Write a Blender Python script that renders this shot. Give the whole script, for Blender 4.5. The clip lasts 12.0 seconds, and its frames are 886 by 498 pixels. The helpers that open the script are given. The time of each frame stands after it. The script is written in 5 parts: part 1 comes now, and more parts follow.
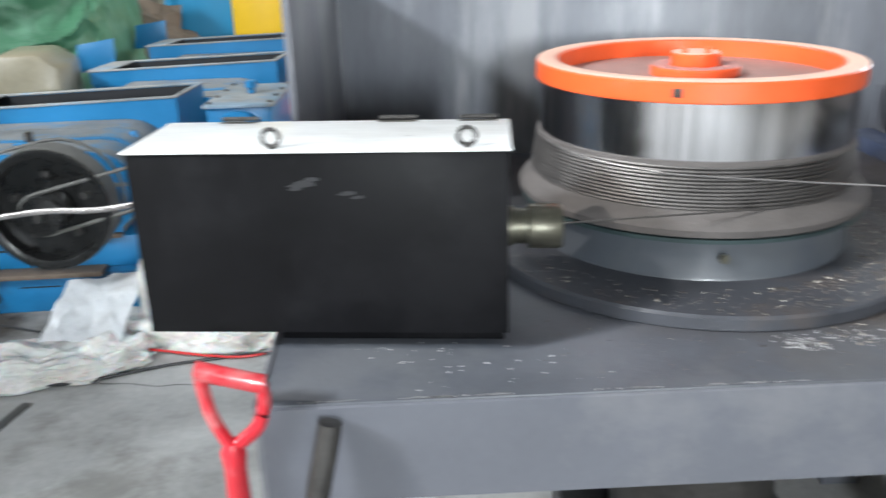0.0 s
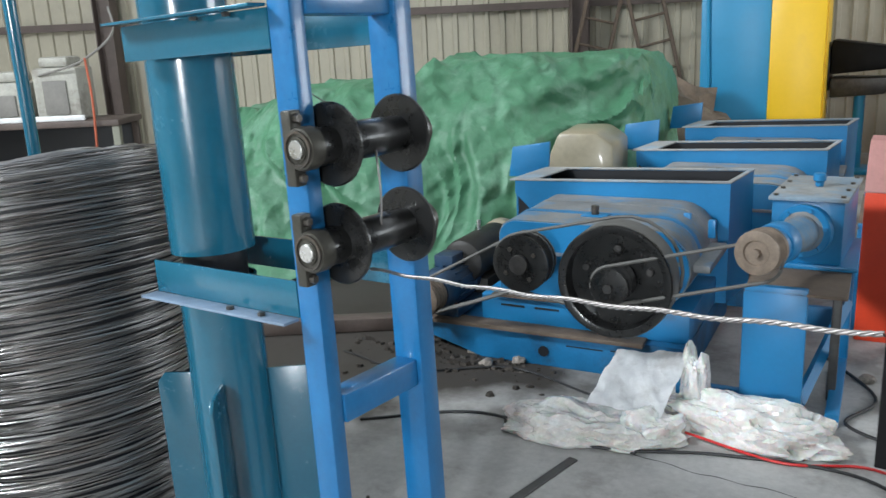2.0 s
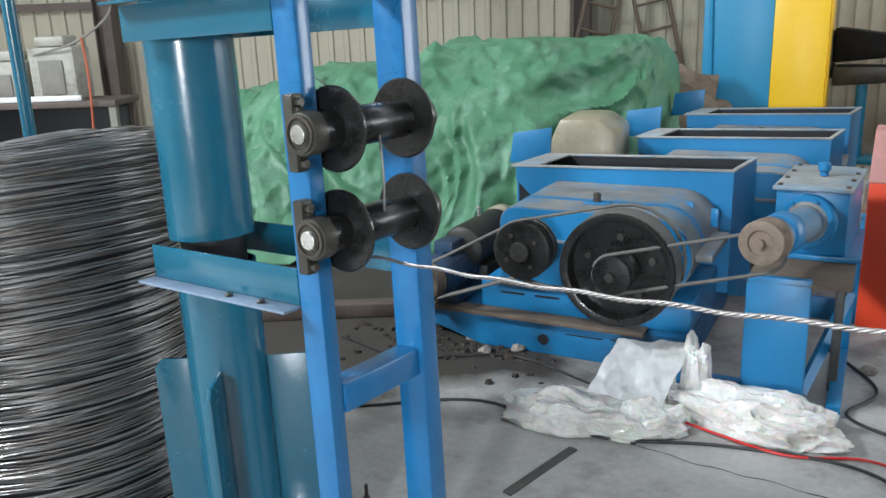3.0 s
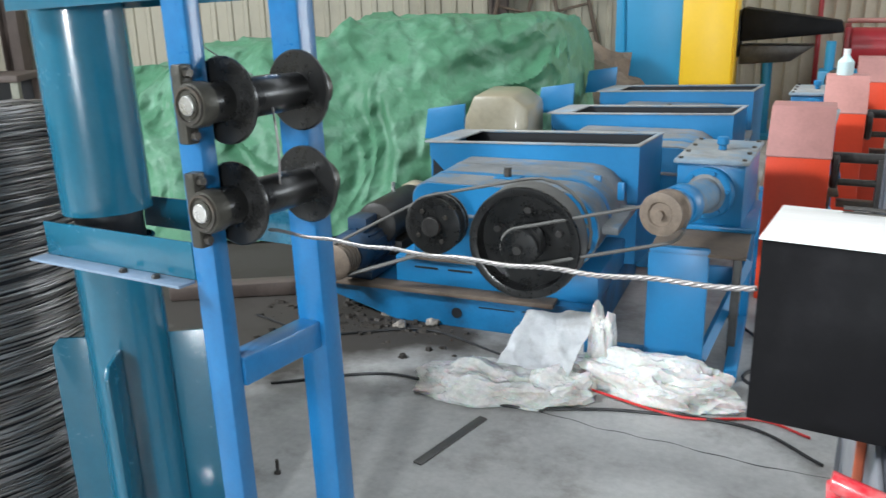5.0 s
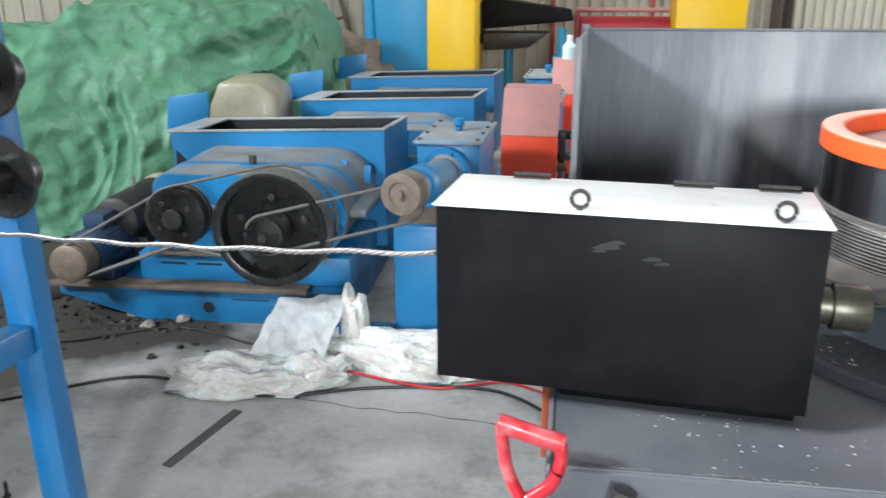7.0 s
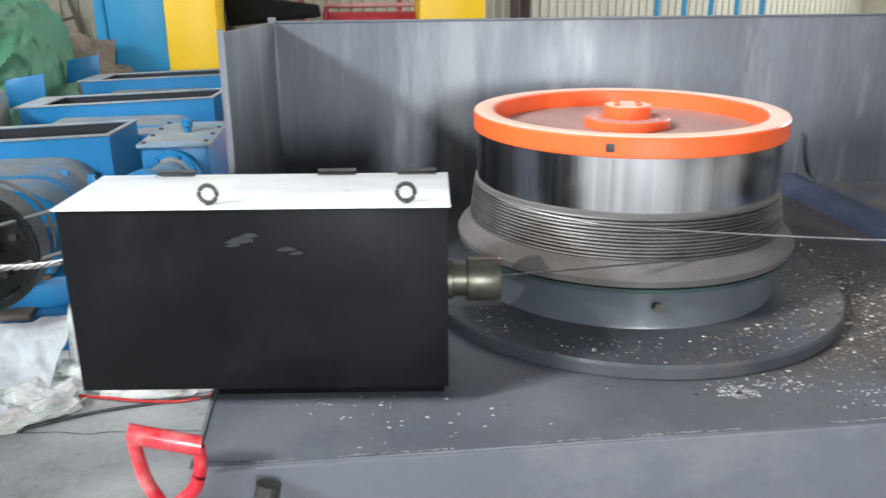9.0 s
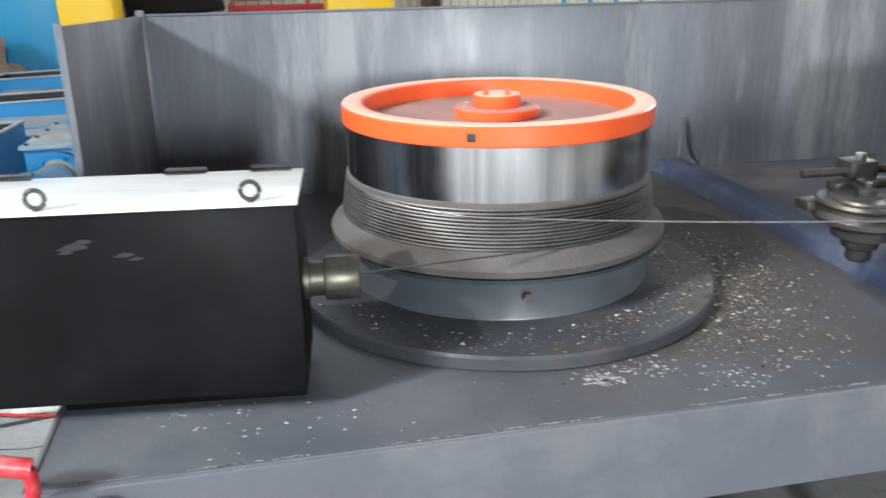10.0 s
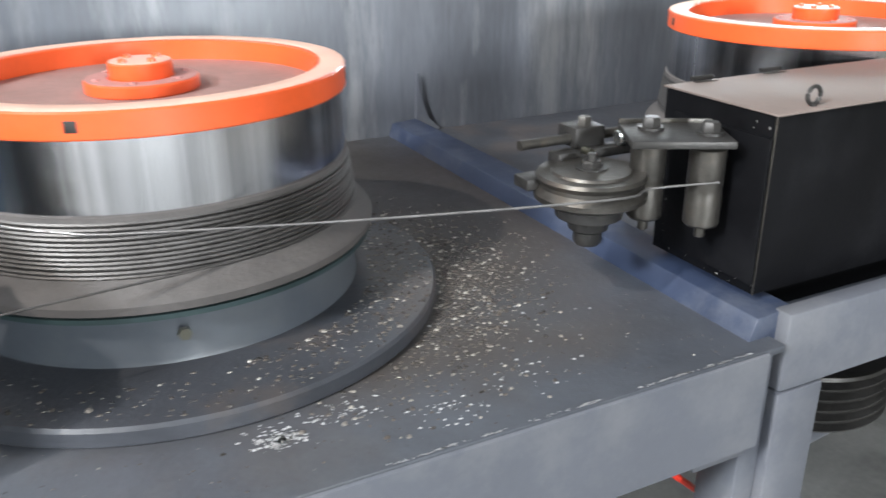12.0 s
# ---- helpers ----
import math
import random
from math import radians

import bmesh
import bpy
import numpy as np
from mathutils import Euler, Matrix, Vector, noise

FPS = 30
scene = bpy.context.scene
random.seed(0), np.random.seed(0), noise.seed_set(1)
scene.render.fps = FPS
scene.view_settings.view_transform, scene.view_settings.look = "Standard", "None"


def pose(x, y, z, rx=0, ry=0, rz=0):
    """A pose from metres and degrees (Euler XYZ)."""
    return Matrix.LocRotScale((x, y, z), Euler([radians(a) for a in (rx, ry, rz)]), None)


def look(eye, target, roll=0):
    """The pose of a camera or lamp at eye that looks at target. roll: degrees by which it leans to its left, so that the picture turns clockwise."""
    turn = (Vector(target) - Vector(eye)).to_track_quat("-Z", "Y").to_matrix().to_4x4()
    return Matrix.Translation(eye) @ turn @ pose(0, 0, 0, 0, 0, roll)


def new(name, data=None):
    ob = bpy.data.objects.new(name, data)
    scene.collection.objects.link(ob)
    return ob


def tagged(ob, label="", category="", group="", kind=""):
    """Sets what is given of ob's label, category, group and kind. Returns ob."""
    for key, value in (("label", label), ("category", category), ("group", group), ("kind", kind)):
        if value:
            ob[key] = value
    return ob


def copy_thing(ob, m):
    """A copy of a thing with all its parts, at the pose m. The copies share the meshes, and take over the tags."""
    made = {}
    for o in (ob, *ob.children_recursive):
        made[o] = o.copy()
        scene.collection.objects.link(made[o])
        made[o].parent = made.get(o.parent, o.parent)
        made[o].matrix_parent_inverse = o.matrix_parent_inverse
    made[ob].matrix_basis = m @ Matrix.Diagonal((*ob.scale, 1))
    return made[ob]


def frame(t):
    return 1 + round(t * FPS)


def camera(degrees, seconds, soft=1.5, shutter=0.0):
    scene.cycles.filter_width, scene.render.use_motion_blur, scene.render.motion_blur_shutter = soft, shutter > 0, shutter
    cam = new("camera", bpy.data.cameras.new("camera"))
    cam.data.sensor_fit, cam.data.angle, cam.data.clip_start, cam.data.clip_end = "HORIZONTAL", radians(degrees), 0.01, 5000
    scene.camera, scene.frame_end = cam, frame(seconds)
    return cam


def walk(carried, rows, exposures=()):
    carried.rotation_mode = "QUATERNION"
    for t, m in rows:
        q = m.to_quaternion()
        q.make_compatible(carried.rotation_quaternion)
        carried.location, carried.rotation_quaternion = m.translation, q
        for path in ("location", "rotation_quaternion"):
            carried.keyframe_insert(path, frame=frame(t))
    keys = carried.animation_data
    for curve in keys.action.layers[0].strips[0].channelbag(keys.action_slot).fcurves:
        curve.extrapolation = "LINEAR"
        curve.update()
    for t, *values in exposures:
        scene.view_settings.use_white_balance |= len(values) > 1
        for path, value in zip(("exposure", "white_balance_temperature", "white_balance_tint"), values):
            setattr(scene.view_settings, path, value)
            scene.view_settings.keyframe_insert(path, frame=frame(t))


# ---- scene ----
cam = camera(55.8, 12.0, soft=1.5, shutter=0.5)
PATH = [
    (0, (0.023, -0.009, 1.717), (0.091, 1.861, 1.011), -1.5),
    (0.5, (-0.085, 0.007, 1.723), (-0.353, 1.863, 1.028), -2.5),
    (1, (-0.191, -0.005, 1.739), (-0.781, 1.778, 1.051), -3.2),
    (1.5, (-0.287, -0.045, 1.754), (-1.104, 1.671, 1.133), -2.9),
    (2, (-0.371, -0.076, 1.796), (-1.341, 1.598, 1.291), -2.7),
    (2.5, (-0.398, -0.068, 1.794), (-1.368, 1.601, 1.273), -2.4),
    (2.7, (-0.41, -0.053, 1.796), (-1.379, 1.614, 1.266), -2.2),
    (4.3, (-0.36, -0.042, 1.788), (-1.243, 1.657, 1.212), -1.7),
    (4.5, (-0.351, -0.042, 1.786), (-1.218, 1.665, 1.206), -1.7),
    (5, (-0.325, -0.037, 1.78), (-1.126, 1.697, 1.186), -1.4),
    (5.5, (-0.301, -0.033, 1.773), (-1.001, 1.74, 1.167), -0.9),
    (6, (-0.264, -0.024, 1.769), (-0.827, 1.793, 1.151), -0.4),
    (6.5, (-0.22, -0.018, 1.769), (-0.646, 1.835, 1.147), -0.3),
    (6.7, (-0.21, -0.017, 1.764), (-0.581, 1.848, 1.142), -0.3),
    (8.3, (-0.063, -0.012, 1.757), (-0.023, 1.884, 1.121), -0.1),
    (8.5, (-0.039, -0.011, 1.754), (0.058, 1.884, 1.121), -0.2),
    (9, (0.024, -0.005, 1.75), (0.239, 1.879, 1.115), -0.4),
    (9.5, (0.071, 0.003, 1.748), (0.362, 1.877, 1.11), -0.9),
    (10, (0.133, 0.014, 1.743), (0.52, 1.864, 1.088), -0.9),
    (10.5, (0.187, 0.032, 1.739), (0.708, 1.834, 1.045), -0.5),
    (11, (0.257, 0.098, 1.733), (0.948, 1.832, 1.016), -0.7),
    (11.5, (0.338, 0.196, 1.725), (1.071, 1.906, 0.99), -0.7),
    (12, (0.422, 0.275, 1.704), (1.244, 1.931, 0.941), -0.5),
]
walk(cam, [(t, look(eye, target, roll)) for t, eye, target, roll in PATH], exposures=[(0, 0.0), (1.0, -0.15), (2.0, -0.25), (2.7, -0.2), (4.5, -0.05), (6.0, 0.0), (12.0, 0.0)])

# ---- world, daylight ----
world = bpy.data.worlds.new("sky")
scene.world = world
world.use_nodes = True
sky = world.node_tree.nodes.new("ShaderNodeTexSky")
sky.sky_type, sky.sun_disc = "NISHITA", False
sky.sun_elevation, sky.sun_rotation = radians(42), radians(250)
bg = world.node_tree.nodes["Background"]
bg.inputs[1].default_value = 0.05
world.node_tree.links.new(sky.outputs[0], bg.inputs[0])

ROOM = pose(-5.6, 9.6, 0, 0, 0, 28.1)
sun = new("sun", bpy.data.lights.new("sun", "SUN"))
sun.data.energy, sun.data.angle, sun.data.color = 2.0, radians(0.6), (1, 0.95, 0.88)
sun.matrix_basis = look((-9, -3.4, 9), (0, 0, 0))


def daylight(name, at, aim, w, h, watts, tint=(0.88, 0.95, 1.0)):
    lamp = new(name, bpy.data.lights.new(name, "AREA"))
    lamp.data.shape, lamp.data.size, lamp.data.size_y = "RECTANGLE", w, h
    lamp.data.energy, lamp.data.color = watts, tint
    lamp.matrix_basis = ROOM @ look(at, aim)
    return lamp


# room space: x along the back wall, y towards it, z up
daylight("roof_light_west", (-7.7, -9.5, 6.45), (0.9, -9.8, 1.0), 1.6, 0.9, 1450)
daylight("end_window_light", (-9.7, -9.2, 5.0), (0, -10, 1.0), 6.0, 2.4, 90)
# the east lamp is an added fill to brighten the far right end
daylight("east_fill_light", (19.6, -6.0, 4.2), (6, -2.5, 1.2), 9.0, 3.4, 1400)
daylight("door_light", (-2.4, -17.7, 2.6), (-2.4, 0, 1.3), 0.7, 1.1, 700)
daylight("skylight_front_light", (5.5, -4.5, 6.35), (5.5, -4.5, 0), 22.0, 1.6, 380)
daylight("skylight_mid_light", (5.5, -9.5, 6.35), (5.5, -9.5, 0), 22.0, 1.6, 80)
daylight("skylight_rear_light", (5.5, -14.5, 6.35), (5.5, -14.5, 0), 22.0, 1.6, 25)

# ---- materials ----
def mk_material(name, base, rough=0.5, metal=0.0, var=0.25, scale=6.0, fine=60.0, bump=0.1, stain=None, stain_amt=0.0, stretch=(1, 1, 1), rand=0.0, coat=0.0, spec=0.5, rough_var=0.1):
    m = bpy.data.materials.new(name)
    m.use_nodes = True
    nt = m.node_tree
    nt.nodes.clear()
    N, K = nt.nodes.new, nt.links.new
    out, bs = N("ShaderNodeOutputMaterial"), N("ShaderNodeBsdfPrincipled")
    K(bs.outputs[0], out.inputs[0])
    tc, mp = N("ShaderNodeTexCoord"), N("ShaderNodeMapping")
    mp.inputs["Scale"].default_value = stretch
    K(tc.outputs["Object"], mp.inputs[0])
    n1, n2 = N("ShaderNodeTexNoise"), N("ShaderNodeTexNoise")
    for n, s, d in ((n1, scale, 5), (n2, fine, 4)):
        n.inputs["Scale"].default_value, n.inputs["Detail"].default_value = s, d
        n.inputs["Roughness"].default_value = 0.62
        K(mp.outputs[0], n.inputs["Vector"])
    mixf = N("ShaderNodeMath")
    mixf.operation = "MULTIPLY_ADD"
    K(n1.outputs["Fac"], mixf.inputs[0])
    mixf.inputs[1].default_value = 0.7
    half = N("ShaderNodeMath")
    half.operation = "MULTIPLY"
    half.inputs[1].default_value = 0.3
    K(n2.outputs["Fac"], half.inputs[0])
    K(half.outputs[0], mixf.inputs[2])
    ramp = N("ShaderNodeValToRGB")
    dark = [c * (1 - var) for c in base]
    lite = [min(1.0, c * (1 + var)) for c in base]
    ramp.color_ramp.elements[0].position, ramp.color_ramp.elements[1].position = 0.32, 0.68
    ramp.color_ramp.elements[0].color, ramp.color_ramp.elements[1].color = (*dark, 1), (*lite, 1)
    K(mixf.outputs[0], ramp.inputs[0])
    col = ramp.outputs[0]
    if stain:
        n3, r3, mx = N("ShaderNodeTexNoise"), N("ShaderNodeValToRGB"), N("ShaderNodeMix")
        n3.inputs["Scale"].default_value, n3.inputs["Detail"].default_value = scale * 0.45 + 0.8, 8
        n3.inputs["Roughness"].default_value = 0.7
        K(mp.outputs[0], n3.inputs["Vector"])
        e = r3.color_ramp.elements
        e[0].position, e[1].position = 0.5, 0.62
        e[0].color, e[1].color = (0, 0, 0, 1), (stain_amt, stain_amt, stain_amt, 1)
        K(n3.outputs["Fac"], r3.inputs[0])
        mx.data_type = "RGBA"
        K(r3.outputs[0], mx.inputs[0])
        K(col, mx.inputs[6])
        mx.inputs[7].default_value = (*stain, 1)
        col = mx.outputs[2]
    if rand:
        oi, hs, mr = N("ShaderNodeObjectInfo"), N("ShaderNodeHueSaturation"), N("ShaderNodeMapRange")
        K(oi.outputs["Random"], mr.inputs[0])
        mr.inputs[3].default_value, mr.inputs[4].default_value = 1 - rand, 1 + rand
        K(mr.outputs[0], hs.inputs["Value"])
        K(col, hs.inputs["Color"])
        col = hs.outputs[0]
    K(col, bs.inputs["Base Color"])
    rr = N("ShaderNodeMapRange")
    K(mixf.outputs[0], rr.inputs[0])
    rr.inputs[1].default_value, rr.inputs[2].default_value = 0.3, 0.7
    rr.inputs[3].default_value, rr.inputs[4].default_value = max(0.03, rough - rough_var), min(1, rough + rough_var)
    K(rr.outputs[0], bs.inputs["Roughness"])
    bs.inputs["Metallic"].default_value = metal
    bs.inputs["Coat Weight"].default_value = coat
    bs.inputs["Specular IOR Level"].default_value = spec
    if bump:
        b = N("ShaderNodeBump")
        b.inputs["Strength"].default_value, b.inputs["Distance"].default_value = bump, 0.01
        K(n2.outputs["Fac"], b.inputs["Height"])
        K(b.outputs[0], bs.inputs["Normal"])
    return m


M = {
    "concrete": mk_material("concrete", (0.43, 0.424, 0.412), 0.74, var=0.25, scale=1.6, fine=30, bump=0.08, spec=0.22, stain=(0.15, 0.135, 0.115), stain_amt=0.5),
    "wall": mk_material("wall_sheet", (0.42, 0.385, 0.3), 0.5, var=0.1, scale=0.8, fine=14, bump=0.04, stain=(0.33, 0.3, 0.24), stain_amt=0.45),
    "roof": mk_material("roof_sheet", (0.3, 0.3, 0.29), 0.6, var=0.1, scale=0.6, fine=10, bump=0.02),
    "rust_steel": mk_material("brown_steel", (0.1, 0.075, 0.065), 0.6, var=0.3, scale=4, bump=0.1),
    "grey_deck": mk_material("grey_machine_paint", (0.152, 0.16, 0.183), 0.42, var=0.16, scale=5, fine=70, bump=0.06, stain=(0.25, 0.25, 0.26), stain_amt=0.5, coat=0.1),
    "grey_beam": mk_material("grey_beam_paint", (0.108, 0.114, 0.135), 0.42, var=0.1, scale=4, fine=60, bump=0.05, stain=(0.2, 0.2, 0.21), stain_amt=0.4),
    "dust_deck": mk_material("dusty_deck_plate", (0.05, 0.053, 0.063), 0.46, var=0.25, scale=7, fine=90, bump=0.12, stain=(0.085, 0.072, 0.068), stain_amt=0.7),
    "panel": mk_material("grey_guard_sheet", (0.125, 0.132, 0.152), 0.4, 0.1, var=0.32, scale=3.0, fine=30, bump=0.03, stain=(0.36, 0.36, 0.37), stain_amt=0.5, stretch=(2.2, 1, 0.35)),
    "blue_beam": mk_material("blue_grey_beam", (0.03, 0.042, 0.08), 0.45, var=0.2, scale=8, bump=0.08, stain=(0.11, 0.12, 0.15), stain_amt=0.5),
    "black_paint": mk_material("black_satin_paint", (0.004, 0.004, 0.005), 0.5, var=0.4, scale=6, fine=80, bump=0.05, spec=0.13, stain=(0.014, 0.014, 0.016), stain_amt=0.4, rough_var=0.12),
    "lid_metal": mk_material("bare_lid_sheet", (0.84, 0.85, 0.86), 0.36, 0.35, var=0.14, scale=8, fine=60, bump=0.03, stretch=(0.5, 2, 1)),
    "lid_dusty": mk_material("dusty_lid_sheet", (0.21, 0.165, 0.147), 0.6, 0.1, var=0.15, scale=9, bump=0.05),
    # strong upright streaks in the base colour imitate reflected light and dark bands
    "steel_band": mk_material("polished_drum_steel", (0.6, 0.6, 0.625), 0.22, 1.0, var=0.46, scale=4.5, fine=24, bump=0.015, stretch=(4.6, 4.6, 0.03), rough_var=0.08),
    "wire": mk_material("drawn_steel_wire", (0.135, 0.127, 0.124), 0.54, 0.85, var=0.25, scale=20, fine=160, bump=0.1),
    "dust_flange": mk_material("dusty_flange", (0.095, 0.085, 0.082), 0.7, var=0.25, scale=12, fine=120, bump=0.25),
    "base_paint": mk_material("drum_base_paint", (0.08, 0.09, 0.106), 0.38, var=0.15, scale=5, fine=60, bump=0.04, stain=(0.12, 0.125, 0.13), stain_amt=0.4, coat=0.15),
    "orange": mk_material("orange_enamel", (0.85, 0.115, 0.028), 0.36, var=0.1, scale=5, fine=70, bump=0.03, coat=0.2),
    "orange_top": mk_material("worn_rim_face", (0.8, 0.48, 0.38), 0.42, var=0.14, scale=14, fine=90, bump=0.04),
    "dust_pan": mk_material("dusty_red_pan", (0.33, 0.19, 0.17), 0.6, var=0.25, scale=10, fine=80, bump=0.08),
    "brass": mk_material("oily_brass", (0.12, 0.115, 0.09), 0.35, 0.8, var=0.35, scale=15, bump=0.08),
    "dark_steel": mk_material("dark_oily_steel", (0.06, 0.057, 0.055), 0.4, 0.6, var=0.4, scale=14, fine=90, bump=0.12),
    "mid_steel": mk_material("grey_worn_steel", (0.095, 0.088, 0.08), 0.38, 0.75, var=0.35, scale=16, fine=90, bump=0.12, stain=(0.13, 0.09, 0.06), stain_amt=0.4),
    "roller_black": mk_material("black_roller_steel", (0.012, 0.012, 0.012), 0.3, 0.2, var=0.4, scale=12, fine=80, bump=0.08, coat=0.15),
    "bearing": mk_material("cast_bearing", (0.06, 0.057, 0.048), 0.4, 0.5, var=0.3, scale=25, bump=0.15),
    "bright_steel": mk_material("bright_shaft_end", (0.65, 0.65, 0.64), 0.28, 0.95, var=0.15, scale=20, bump=0.05),
    "teal": mk_material("teal_gloss_paint", (0.009, 0.1, 0.165), 0.22, var=0.14, scale=3, fine=60, bump=0.05, coat=0.4, stain=(0.02, 0.14, 0.21), stain_amt=0.25),
    "frame_blue": mk_material("blue_frame_paint", (0.006, 0.115, 0.29), 0.34, var=0.2, scale=4, fine=60, bump=0.05, coat=0.25, stain=(0.012, 0.17, 0.4), stain_amt=0.5),
    "machine_blue": mk_material("blue_machine_paint", (0.008, 0.165, 0.37), 0.4, var=0.12, scale=2.5, fine=50, bump=0.04, stain=(0.03, 0.16, 0.34), stain_amt=0.45),
    "machine_dust": mk_material("dusty_casing", (0.19, 0.197, 0.2), 0.7, var=0.3, scale=5, fine=60, bump=0.08, stain=(0.03, 0.19, 0.37), stain_amt=0.7),
    # near-black that puts the shade of hollows and gaps into the colour
    "dark_inside": mk_material("recess_shade_black", (0.006, 0.007, 0.01), 0.55, var=0.4, scale=5, bump=0.1),
    "belt": mk_material("worn_rubber_belt", (0.11, 0.107, 0.1), 0.7, var=0.2, scale=20, bump=0.1),
    "rust_pulley": mk_material("rusty_pulley", (0.2, 0.155, 0.12), 0.55, 0.4, var=0.35, scale=18, bump=0.15),
    "yellow": mk_material("yellow_cabinet_paint", (0.86, 0.52, 0.015), 0.4, var=0.06, scale=1.5, fine=30, bump=0.02),
    "cab_blue": mk_material("cabinet_blue_paint", (0.02, 0.25, 0.46), 0.4, var=0.08, scale=1.2, fine=25, bump=0.02),
    "red_paint": mk_material("orange_red_paint", (0.8, 0.07, 0.025), 0.42, var=0.1, scale=3, bump=0.03),
    "red_dust": mk_material("dusty_pink_top", (0.46, 0.22, 0.2), 0.65, var=0.15, scale=6, bump=0.06),
    "crimson": mk_material("crimson_paint", (0.34, 0.02, 0.03), 0.38, var=0.15, scale=3, bump=0.03),
    "tool_red": mk_material("red_tool_plastic", (0.52, 0.012, 0.025), 0.33, var=0.2, scale=14, fine=80, bump=0.06, stain=(0.6, 0.25, 0.25), stain_amt=0.5, coat=0.2),
    "primer": mk_material("red_oxide_primer", (0.4, 0.09, 0.04), 0.6, var=0.2, scale=10, bump=0.06),
    "hood": mk_material("tan_plastic_cover", (0.27, 0.24, 0.17), 0.36, var=0.2, scale=6, fine=30, bump=0.2, coat=0.15),
    "pebble": mk_material("metal_scale_chips", (0.26, 0.23, 0.2), 0.55, 0.2, var=0.55, scale=60, fine=200, bump=0.1),
    "white_sack": mk_material("white_woven_sack", (0.82, 0.83, 0.84), 0.5, var=0.1, scale=9, fine=160, bump=0.15, stain=(0.4, 0.38, 0.35), stain_amt=0.4),
    "clear_bag": mk_material("cloudy_plastic_bag", (0.68, 0.67, 0.65), 0.26, var=0.22, scale=12, fine=60, bump=0.25, stain=(0.4, 0.35, 0.29), stain_amt=0.35, coat=0.4),
    "cable": mk_material("black_cable", (0.015, 0.015, 0.016), 0.5, var=0.2, scale=20, bump=0.03),
    "cable_red": mk_material("red_cable", (0.55, 0.02, 0.02), 0.4, var=0.1, scale=20, bump=0.03),
    "hose_red": mk_material("red_air_hose", (0.85, 0.04, 0.02), 0.35, var=0.1, scale=20, bump=0.02),
    "bar_steel": mk_material("flat_bar_steel", (0.09, 0.088, 0.085), 0.5, 0.5, var=0.25, scale=16, bump=0.1),
    "rag": mk_material("brown_sacking", (0.2, 0.15, 0.11), 0.85, var=0.35, scale=9, bump=0.3),
    "wood": mk_material("old_timber", (0.12, 0.085, 0.06), 0.75, var=0.3, scale=6, bump=0.2, stretch=(1, 6, 6)),
    "window": mk_material("skylight_sheet", (0.8, 0.82, 0.83), 0.5, var=0.03, scale=2, bump=0.0),
}


def tarp_material():
    m = mk_material("green_tarpaulin", (0.075, 0.215, 0.12), 0.52, var=0.22, scale=3.5, fine=24, bump=0.1, stain=(0.17, 0.33, 0.23), stain_amt=0.6)
    return m


M["tarp"] = tarp_material()


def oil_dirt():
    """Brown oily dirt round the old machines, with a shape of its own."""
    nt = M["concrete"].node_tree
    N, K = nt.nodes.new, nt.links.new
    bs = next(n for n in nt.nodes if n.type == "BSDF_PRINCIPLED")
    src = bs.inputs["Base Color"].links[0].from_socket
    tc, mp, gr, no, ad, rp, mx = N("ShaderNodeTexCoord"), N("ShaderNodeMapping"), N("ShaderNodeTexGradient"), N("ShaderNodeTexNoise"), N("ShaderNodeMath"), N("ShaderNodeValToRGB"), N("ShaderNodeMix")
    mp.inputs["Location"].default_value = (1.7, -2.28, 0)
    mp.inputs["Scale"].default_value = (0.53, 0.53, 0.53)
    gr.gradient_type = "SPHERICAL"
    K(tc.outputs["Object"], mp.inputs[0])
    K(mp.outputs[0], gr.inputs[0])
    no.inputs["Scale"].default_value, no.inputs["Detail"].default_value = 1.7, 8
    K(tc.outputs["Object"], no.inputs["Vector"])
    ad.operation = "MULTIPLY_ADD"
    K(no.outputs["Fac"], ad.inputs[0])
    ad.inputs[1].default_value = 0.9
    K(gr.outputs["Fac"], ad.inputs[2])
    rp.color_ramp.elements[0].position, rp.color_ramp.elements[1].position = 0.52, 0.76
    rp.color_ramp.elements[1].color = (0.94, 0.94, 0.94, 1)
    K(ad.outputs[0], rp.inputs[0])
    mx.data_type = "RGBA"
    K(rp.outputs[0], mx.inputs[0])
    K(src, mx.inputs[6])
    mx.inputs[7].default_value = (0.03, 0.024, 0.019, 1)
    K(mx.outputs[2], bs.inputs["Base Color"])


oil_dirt()


